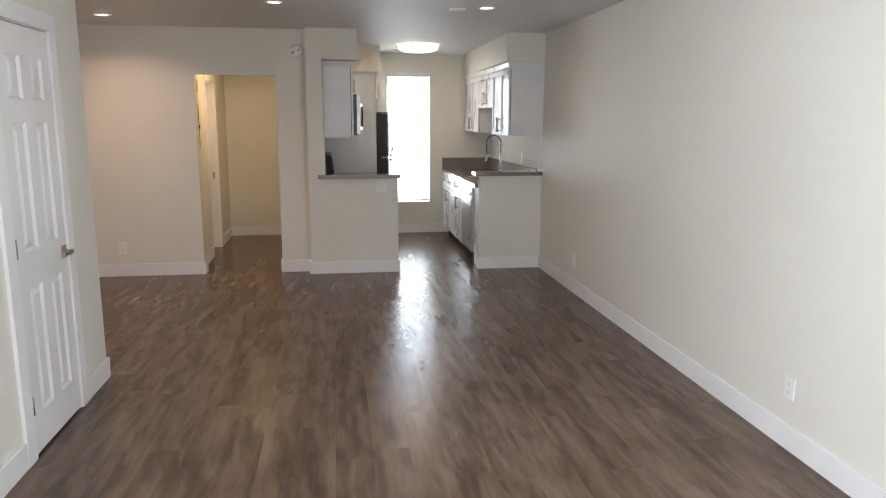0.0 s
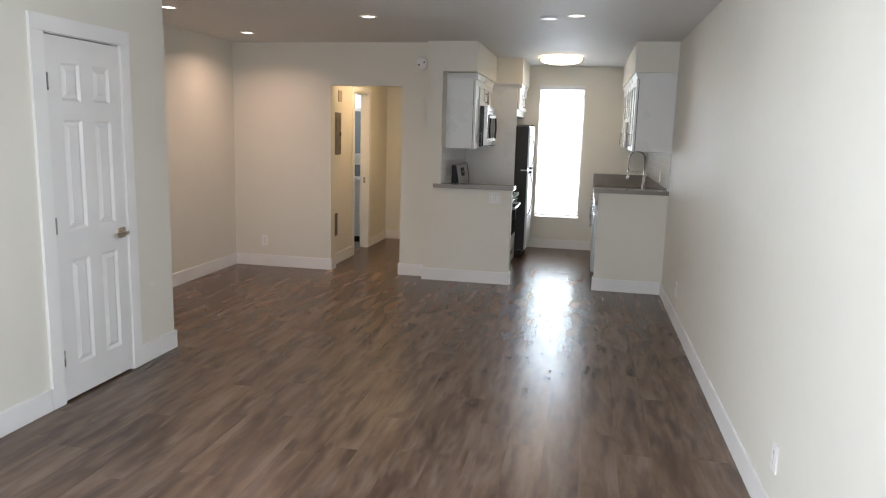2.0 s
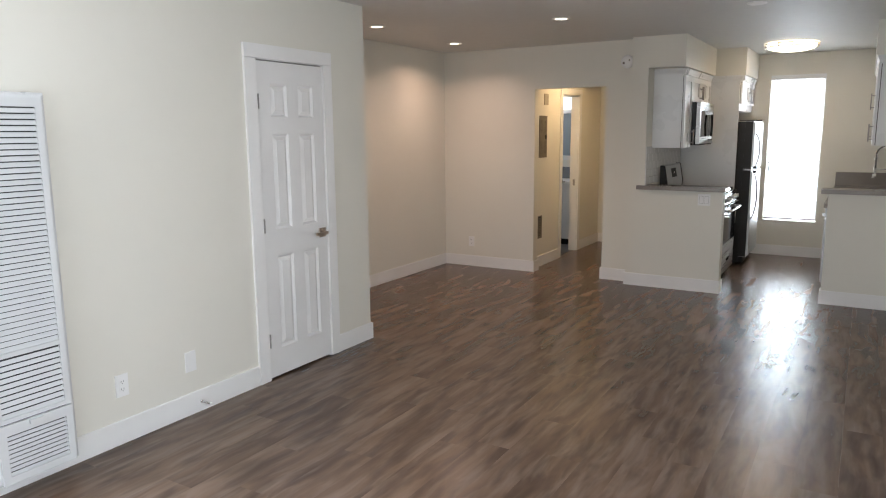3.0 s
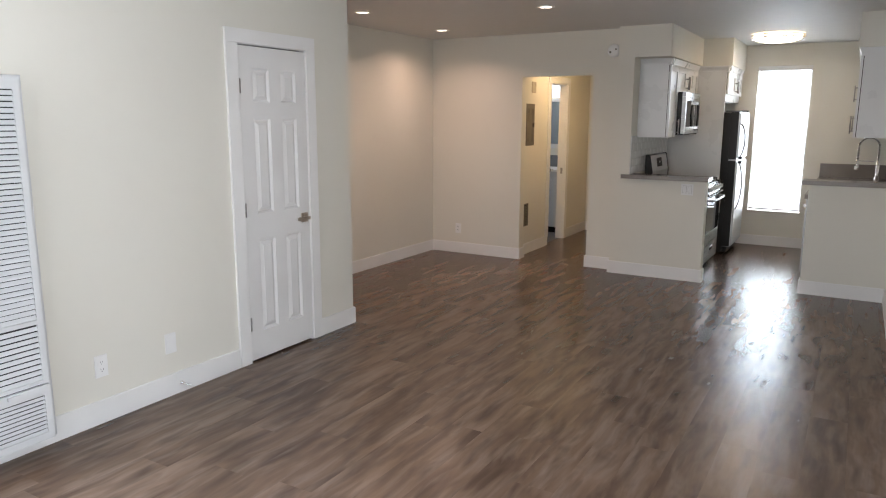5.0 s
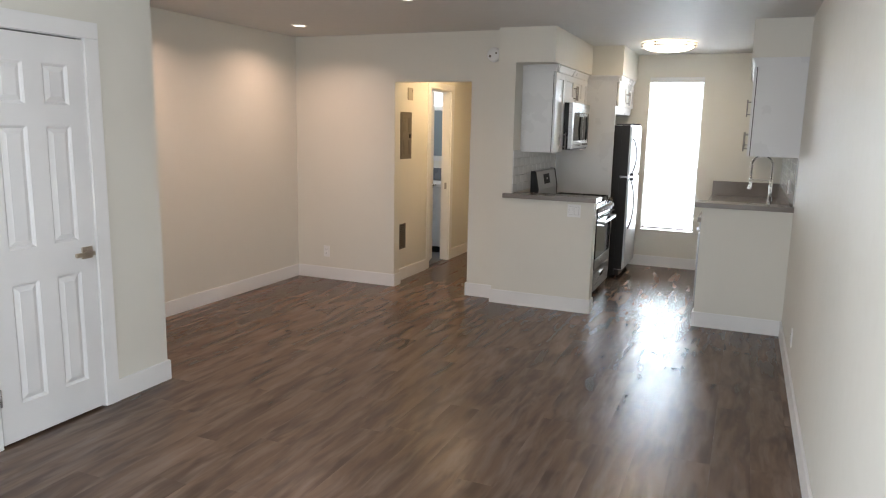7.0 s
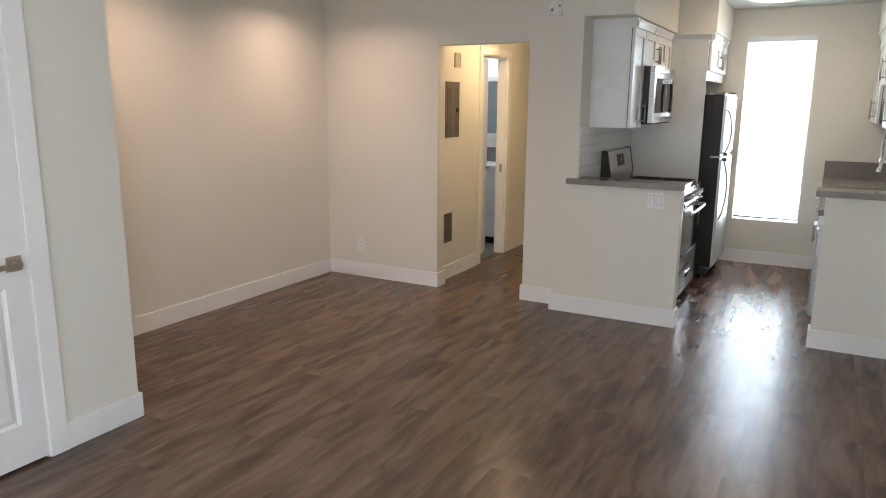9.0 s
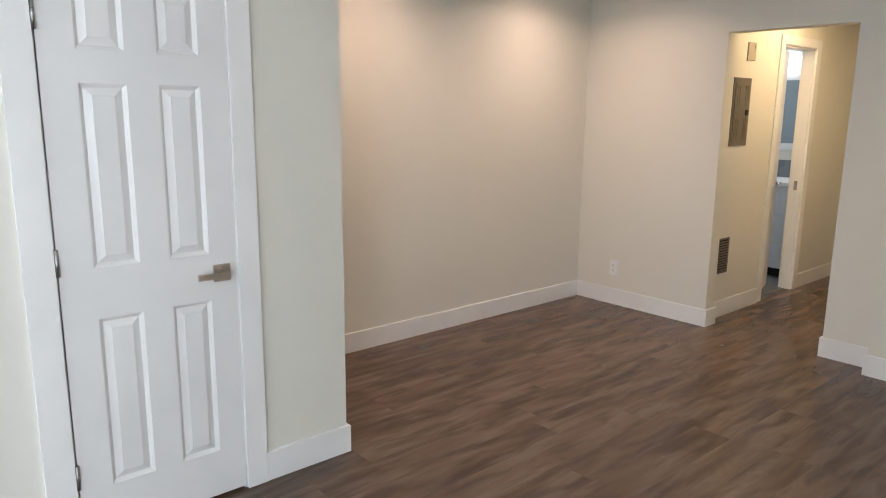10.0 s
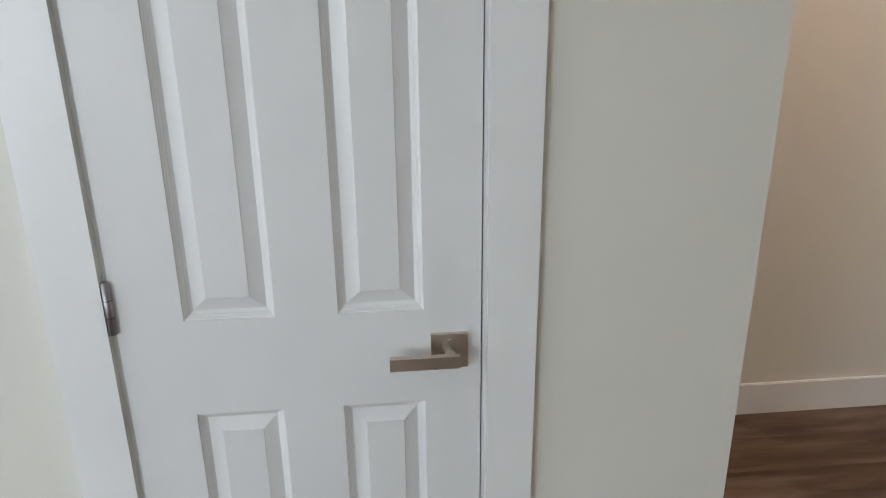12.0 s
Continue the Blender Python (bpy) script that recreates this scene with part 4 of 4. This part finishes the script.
        extrude_outline(bm, [(XK + 0.012, 0.912), (-0.096, 0.912), (-0.092, 1.030), (-0.124, 1.207), (-0.138, 1.216), (XK + 0.012, 1.216)], "y", ya, yb)
        part("end_cap", bm, RUBBER, bg, "black end cap")
    bm = bmesh.new()
    extrude_outline(bm, [(-0.1035, 1.075), (-0.1015, 1.0755), (-0.1195, 1.172), (-0.1215, 1.1715)], "y", 8.24, 8.46)
    disp = part("display", bm, RUBBER, bg, "black clock display")
    part("clock_dial", boxes((-0.1085, -0.1065, 8.335, 8.365, 1.117, 1.137)), PLASTIC, disp)


gas_range()


# refrigerator
def refrigerator():
    y0, y1, xb = 9.075, 9.835, 0.505
    f = thing("refrigerator", (0.2, 9.45, 0), "stainless top-freezer refrigerator with dark grey sides", "refrigerator")
    part("body", boxes((XK + 0.03, xb, y0, y1, 0.035, 1.680)), DARKMETAL, f, "dark grey cabinet side", wear=0.004)
    part("base_grille", boxes((0.44, 0.555, y0 + 0.02, y1 - 0.02, 0.025, 0.095)), RUBBER, f)
    for name, za, zb in (("freezer_door", 1.135, 1.688), ("lower_door", 0.100, 1.125)):
        bm = boxes((xb + 0.006, 0.612, y0 - 0.001, y1 + 0.001, za, zb))
        edges = [e for e in bm.edges if all(v.co.x > 0.6 for v in e.verts)]
        bmesh.ops.bevel(bm, geom=edges, offset=0.018, segments=4, affect="EDGES")
        d = part(name, bm, STEEL_F, f, "brushed stainless door")
        part("side_edge", boxes((xb + 0.006, 0.590, y0 - 0.003, y0 - 0.001, za + 0.004, zb - 0.004)), DARKMETAL, d, "dark grey door edge")
        part("gasket", boxes((xb, xb + 0.006, y0 + 0.004, y1 - 0.004, za, zb)), RUBBER, d)
        ends = (za + 0.02, zb - 0.14) if name == "freezer_door" else (zb - 0.02, za + 0.45)
        pts = [(0.610, y0 + 0.055, ends[0])]
        for k in range(13):
            s = k / 12
            pts.append((0.625 + 0.042 * math.sin(math.pi * s) ** 0.7, y0 + 0.055 + 0.012 * s, ends[0] + (ends[1] - ends[0]) * (0.03 + 0.94 * s)))
        pts.append((0.610, y0 + 0.067, ends[1]))
        part("handle", tube(bmesh.new(), pts, 0.0085, 12), PULL, d, "curved steel handle", smooth=True)
        part("handle_foot", boxes((0.610, 0.650, y0 + 0.040, y0 + 0.072, ends[0] - 0.014, ends[0] + 0.014)), BLACK, d, wear=0.004)
    part("hinge_cap", boxes((0.50, 0.60, y1 - 0.10, y1 - 0.02, 1.688, 1.706)), RUBBER, f, wear=0.005)
    part("hinge_cap", boxes((0.44, 0.60, y0 + 0.02, y0 + 0.12, 1.6885, 1.698)), RUBBER, f, wear=0.003)
    for y in (y0 + 0.06, y1 - 0.06):
        part("roller", tube(bmesh.new(), [(0.46, y - 0.012, 0.022), (0.46, y + 0.012, 0.022)], 0.021, 18), RUBBER, f, smooth=True)
        part("roller_back", tube(bmesh.new(), [(-0.05, y - 0.012, 0.022), (-0.05, y + 0.012, 0.022)], 0.021, 18), RUBBER, f, smooth=True)


refrigerator()

# east side, above
EF, EZ0, EZ1 = 1.787, 1.446, 2.150
cabinet("white shaker wall cabinet with two doors, plain end panel", XE - 0.002, EF, YR + 0.001, 8.238, EZ0, EZ1, [(YR + 0.012, 7.828, EZ0, EZ1 - 0.004, 7.790, 1.475, 1.635), (7.828, 8.238, EZ0, EZ1 - 0.004, 7.866, 1.475, 1.635)])
cabinet("short white shaker wall cabinet over the sink", XE - 0.002, EF, 8.240, 9.068, 1.752, EZ1, [(8.240, 8.654, 1.754, EZ1 - 0.004, 8.616, 1.78, 1.94), (8.654, 9.068, 1.754, EZ1 - 0.004, 8.692, 1.78, 1.94)])
cabinet("white shaker wall cabinet with two doors", XE - 0.002, EF, 9.070, 10.008, EZ0 + 0.004, EZ1, [(9.070, 9.539, EZ0 + 0.004, EZ1 - 0.004, 9.501, 1.48, 1.64), (9.539, 10.008, EZ0 + 0.004, EZ1 - 0.004, 9.577, 1.48, 1.64)])
crown_east = crown("white crown moulding along the wall cabinets", [
    ("x", YR + 0.002, 10.008, 1.768, -1, (1.78, 8.6, 2.15), 2.151, 2.213),
    ("y", 1.765, XE - 0.001, YR + 0.006, -0.25, None, 2.151, 2.213)])
part("backing", boxes((1.770, XE - 0.002, YR + 0.0065, 10.008, 2.1505, 2.2135)), CABINET, crown_east)

# east side, below
BF = 1.468
cabinet("white shaker sink base cabinet with two doors", XE - 0.002, BF, 8.362, 9.070, 0.105, 0.874, [(8.364, 8.716, 0.115, 0.690, 8.682, 0.50, 0.66), (8.716, 9.068, 0.115, 0.690, 8.750, 0.50, 0.66)], "base_cabinet", ((8.364, 9.068, 0.700, 0.865, True),), toe=0.105)
cabinet("white shaker base cabinet with two drawers and doors", XE - 0.002, BF, 9.072, 10.008, 0.105, 0.874, [(9.074, 9.540, 0.115, 0.690, 9.506, 0.50, 0.66), (9.540, 10.006, 0.115, 0.690, 9.574, 0.50, 0.66)], "base_cabinet", ((9.074, 9.540, 0.700, 0.865, True), (9.540, 10.006, 0.700, 0.865, True)), toe=0.105)
filler = thing("cabinet_filler", (1.8, 7.64, 0.1), "narrow white filler beside the dishwasher", "cabinet")
part("board", boxes((BF, XE - 0.002, 7.541, 7.742, 0.0, 0.874)), CABINET, filler)

dw = thing("dishwasher", (1.8, 8.05, 0), "stainless dishwasher with black top controls", "dishwasher")
part("body", boxes((1.475, 2.08, 7.748, 8.356, 0.10, 0.868)), BLACK, dw)
bm = boxes((1.430, 1.475, 7.752, 8.352, 0.125, 0.760))
bmesh.ops.bevel(bm, geom=[e for e in bm.edges if all(v.co.x < 1.44 for v in e.verts)], offset=0.012, segments=3, affect="EDGES")
part("door", bm, STEEL, dw, "brushed stainless door")
part("control_panel", boxes((1.434, 1.475, 7.752, 8.352, 0.764, 0.866)), STEEL, dw, "stainless control band", wear=0.006)
part("handle", boxes((1.412, 1.436, 7.80, 8.30, 0.772, 0.800)), CHROME, dw, "wide pull handle", wear=0.008)
part("handle_pocket", boxes((1.4325, 1.4345, 7.80, 8.30, 0.803, 0.835)), BLACK, dw)
# kick made near-black for the shade beneath the door
part("toe_kick", boxes((1.54, 2.08, 7.752, 8.352, 0.0, 0.10)), GAP_SHADE, dw)

SX0, SX1, SY0, SY1 = 1.555, 1.925, 8.50, 9.20
low = thing("countertop", (1.8, 8.78, 0.875), "long grey-brown stone countertop with undermount sink cutout", "countertop")
part("slab", boxes((1.428, SX0, 7.541, 10.011, 0.875, 0.915), (SX1, XE - 0.001, 7.541, 10.011, 0.875, 0.915), (SX0, SX1, 7.541, SY0, 0.875, 0.915), (SX0, SX1, SY1, 10.011, 0.875, 0.915)), QUARTZ, low)
part("upstand", boxes((XE - 0.021, XE - 0.001, 7.601, 9.990, 0.9155, 1.073)), QUARTZ, low, wear=0.002)
part("upstand", boxes((1.432, XE - 0.001, 9.991, 10.011, 0.9155, 1.074)), QUARTZ, low, wear=0.002)
sink = thing("sink", (1.74, 8.85, 0.70), "dark stainless undermount kitchen sink", "sink")
part("basin", boxes((SX0 - 0.01, SX0, SY0 - 0.01, SY1 + 0.01, 0.69, 0.874), (SX1, SX1 + 0.01, SY0 - 0.01, SY1 + 0.01, 0.69, 0.874), (SX0, SX1, SY0 - 0.01, SY0, 0.69, 0.874), (SX0, SX1, SY1, SY1 + 0.01, 0.69, 0.874), (SX0, SX1, SY0, SY1, 0.69, 0.70)), STEEL_H, sink)
part("drain", lathe(bmesh.new(), 1.74, 8.85, [(0.045, 0.7005), (0.045, 0.703), (0.03, 0.702), (0.0, 0.701)], 20), CHROME, sink)


def spring_faucet(x, y):
    z = 0.915
    f = thing("faucet", (x, y, z), "satin steel spring pull-down kitchen faucet", "faucet")
    part("base", lathe(bmesh.new(), x, y, [(0.0, z), (0.029, z), (0.029, z + 0.008), (0.021, z + 0.014), (0.021, z + 0.10), (0.017, z + 0.115), (0.017, z + 0.27), (0.0, z + 0.272)], 24), SATIN, f, smooth=True)
    r = 0.092
    arc = [(x, y, z + 0.27), (x, y, z + 0.36)] + [(x - r + r * math.cos(a), y, z + 0.41 + r * math.sin(a)) for a in (math.pi * k / 16 for k in range(17))] + [(x - 2 * r, y, z + 0.36), (x - 2 * r, y, z + 0.27)]
    part("hose", tube(bmesh.new(), arc, 0.007, 10), RUBBER, f, smooth=True)
    # spring wound along the arc
    pts = [Vector(p) for p in arc]
    lens = [0.0]
    for p, q in zip(pts, pts[1:]):
        lens.append(lens[-1] + (q - p).length)
    turns, n = 34, 34 * 8
    wire = []
    for k in range(n + 1):
        s = lens[-1] * k / n
        i = max(j for j in range(len(lens) - 1) if lens[j] <= s + 1e-9)
        u = (s - lens[i]) / (lens[i + 1] - lens[i])
        p, d = pts[i].lerp(pts[i + 1], u), (pts[i + 1] - pts[i]).normalized()
        side = Vector((0, 1, 0))
        up = d.cross(side)
        a = 2 * math.pi * turns * k / n
        wire.append(p + 0.0125 * (math.cos(a) * side + math.sin(a) * up))
    part("spring", tube(bmesh.new(), wire, 0.0036, 6), SATIN, f, "coiled steel spring", smooth=True)
    part("spray_head", tube(bmesh.new(), [(x - 2 * r, y, z + 0.275), (x - 2 * r, y, z + 0.22), (x - 2 * r - 0.004, y, z + 0.19), (x - 2 * r - 0.006, y, z + 0.17)], [0.013, 0.014, 0.019, 0.021], 18), SATIN, f, "steel spray head", smooth=True)
    part("support_arm", tube(bmesh.new(), [(x, y, z + 0.262), (x - 2 * r, y, z + 0.262)], 0.0058, 10), SATIN, f, smooth=True)
    part("ring", tube(bmesh.new(), [(x - 2 * r, y, z + 0.252), (x - 2 * r, y, z + 0.274)], 0.0175, 18), SATIN, f, smooth=True)
    part("handle", tube(bmesh.new(), [(x, y - 0.018, z + 0.065), (x, y - 0.045, z + 0.068), (x - 0.004, y - 0.052, z + 0.075), (x - 0.006, y - 0.056, z + 0.16)], [0.011, 0.010, 0.007, 0.005], 12), SATIN, f, smooth=True)


spring_faucet(2.005, 8.80)


# tiled backsplashes
def tile_mesh(l, h, d):
    """A glazed tile with a pillowed edge; it lies in the y-z plane and faces +x."""
    me = bpy.data.meshes.new("tile")
    g, c = 0.0013, 0.003
    y, z = l / 2 - g, h / 2 - g
    s4 = ((-1, -1), (1, -1), (1, 1), (-1, 1))
    v = [(d, a * (y - c), b * (z - c)) for a, b in s4] + [(d - 0.0018, a * y, b * z) for a, b in s4] + [(0.0, a * y, b * z) for a, b in s4]
    f = [(0, 1, 2, 3)] + [(k + 4 * j + 4, (k + 1) % 4 + 4 * j + 4, (k + 1) % 4 + 4 * j, k + 4 * j) for j in (0, 1) for k in range(4)]
    me.from_pydata(v, [], f)
    me.materials.append(TILE)
    return me


def backsplash(label, x, out, y0, y1, z0, z1):
    a, b = sorted((x, x + out * 0.004))
    bed = setting("backsplash", boxes((a, b, y0, y1, z0, z1)), GROUT, label, "backsplash")
    L, H = 0.154, 0.078
    cache = {}
    rng = random.Random(3)
    row = 0
    z = z0
    while z < z1 - 0.005:
        zb = min(z + H, z1)
        y = y0 - (L / 2 if row % 2 else 0)
        while y < y1 - 0.003:
            ya, yb = max(y, y0), min(y + L, y1)
            y += L
            if yb - ya < 0.008:
                continue
            key = (round(yb - ya, 3), round(zb - z, 3))
            if key not in cache:
                cache[key] = tile_mesh(*key, 0.0075)
            o = new("tile", cache[key])
            o.parent = bed
            o.location = (x + out * 0.002, (ya + yb) / 2, (z + zb) / 2)
            o.rotation_euler = (rng.uniform(-0.002, 0.002), rng.uniform(-0.006, 0.006), (0 if out > 0 else math.pi) + rng.uniform(-0.006, 0.006))
        z = zb
        row += 1


backsplash("white glazed subway tile backsplash behind the range", XK, 1, YL + 0.004, 8.955, 1.044, 1.430)
backsplash("white glazed subway tile backsplash behind the sink", XE, -1, YR + 0.004, 9.990, 1.0745, 1.444)

# ---- kitchen dome light ----
dome = thing("ceiling_light", (*DOME, ZC), "flush round ceiling light with lit glass bowl and nickel ring", "ceiling light")
part("canopy", lathe(bmesh.new(), *DOME, [(0.0, ZC - 0.001), (0.20, ZC - 0.001), (0.20, ZC - 0.012), (0.0, ZC - 0.012)]), PLASTIC, dome)
part("bowl", lathe(bmesh.new(), *DOME, [(0.238, ZC - 0.014), (0.244, ZC - 0.034), (0.234, ZC - 0.052), (0.20, ZC - 0.070), (0.14, ZC - 0.084), (0.07, ZC - 0.091), (0.0, ZC - 0.093)]), BOWL, dome, "glowing frosted glass bowl", smooth=True)
for rr, zz in ((0.266, ZC - 0.016), (0.266, ZC - 0.046)):
    ring = [(DOME[0] + rr * math.cos(2 * math.pi * k / 48), DOME[1] + rr * math.sin(2 * math.pi * k / 48), zz) for k in range(49)]
    part("band", tube(bmesh.new(), ring, 0.0060, 8, caps=False), PULL, dome, "brushed nickel ring", smooth=True)
for k in range(3):
    a = 2.2 + k * 2 * math.pi / 3
    cx, cy = DOME[0] + 0.258 * math.cos(a), DOME[1] + 0.258 * math.sin(a)
    part("clip", boxes((cx - 0.008, cx + 0.008, cy - 0.008, cy + 0.008, ZC - 0.052, ZC - 0.002)), NICKEL, dome, wear=0.002)
area_light("kitchen_dome_glow", look((*DOME, ZC - 0.105), (*DOME, 0)), 0.42, 0, P_DOME, WARM, "DISK")
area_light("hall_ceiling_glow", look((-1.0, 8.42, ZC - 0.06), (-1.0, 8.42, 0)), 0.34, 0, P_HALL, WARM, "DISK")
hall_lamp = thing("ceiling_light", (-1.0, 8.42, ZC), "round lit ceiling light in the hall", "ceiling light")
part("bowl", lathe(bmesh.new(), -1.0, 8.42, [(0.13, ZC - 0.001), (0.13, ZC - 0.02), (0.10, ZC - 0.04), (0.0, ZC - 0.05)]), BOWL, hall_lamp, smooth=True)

# ---- flat disc on the living room ceiling ----
cover = thing("ceiling_cover", (0.957, 5.966, ZC), "flat round white cover plate on the ceiling", "cover plate")
part("disc", lathe(bmesh.new(), 0.957, 5.966, [(0.0, ZC - 0.012), (0.055, ZC - 0.012), (0.066, ZC - 0.008), (0.068, ZC - 0.0005), (0.0, ZC - 0.0005)]), PLASTIC, cover, smooth=False)

# ---- ceiling lights ----
def downlight(x, y, watts):
    t = thing("downlight", (x, y, ZC), "small round recessed white ceiling downlight, lit", "downlight", "ceiling downlights")
    part("trim_ring", lathe(bmesh.new(), x, y, [(0.052, ZC - 0.004), (0.058, ZC - 0.008), (0.070, ZC - 0.006), (0.074, ZC - 0.001), (0.074, ZC + 0.004), (0.052, ZC + 0.004)]), PLASTIC, t, smooth=True)
    part("lens", lathe(bmesh.new(), x, y, [(0.0, ZC - 0.004), (0.052, ZC - 0.004), (0.052, ZC + 0.002)]), LED, t, "glowing warm-white lens")
    area_light("downlight_beam", look((x, y, ZC - 0.010), (x, y, 0)), 0.10, 0, watts, SOFT_WARM, "DISK", 145)


for k, spot in enumerate(DOWNLIGHTS):
    downlight(*spot, P_DOWN * (1.2 if k < 2 else 0.09))          # alcove pair brighter; the others dimmed against lamp spots on the floor

# ---- floor planks ----
PLANK_W, PLANK_L = 0.182, 1.22
floor_ob = bpy.data.objects["floor"]


def plank_mesh(w, l):
    """A plank with softened top edges; its origin lies at its middle, on top."""
    me = bpy.data.meshes.new("plank")
    g, c, d = 0.0001, 0.0003, 0.0050
    x, y = w / 2 - g, l / 2 - g
    v = [(sx * (x - c), sy * (y - c), 0) for sx, sy in ((-1, -1), (1, -1), (1, 1), (-1, 1))]
    v += [(sx * x, sy * y, -0.00004) for sx, sy in ((-1, -1), (1, -1), (1, 1), (-1, 1))]
    v += [(sx * x, sy * y, -d) for sx, sy in ((-1, -1), (1, -1), (1, 1), (-1, 1))]
    f = [(0, 1, 2, 3)] + [(k + 4 * j + 4, (k + 1) % 4 + 4 * j + 4, (k + 1) % 4 + 4 * j, k + 4 * j) for j in (0, 1) for k in range(4)]
    me.from_pydata(v, [], f)
    me.materials.append(FLOOR)
    return me


def lay_planks():
    rng = random.Random(7)
    cache = {}
    x = XA - 0.02
    rows = 0
    while x < XE:
        w = min(PLANK_W, XE + 0.02 - x)
        y = YS - rng.random() * PLANK_L
        while y < YH:
            a, b = max(y, YS), min(y + PLANK_L, YH + 0.02)
            y += PLANK_L
            mid = x + w / 2
            if b - a < 0.02 or (mid < XW - 0.12 and b < YC - 0.1) or (mid < BX - 0.12 and a > YN + 0.1):
                continue
            key = (round(w, 3), round(b - a, 3))
            if key not in cache:
                cache[key] = plank_mesh(w, b - a)
            ob = new("plank", cache[key])
            ob.parent = floor_ob
            ob.location = (mid, (a + b) / 2, rng.uniform(-0.00001, 0.00001))
            ob.rotation_euler = (0, 0, math.pi if rng.random() < 0.5 else 0)
        x += PLANK_W
        rows += 1


lay_planks()
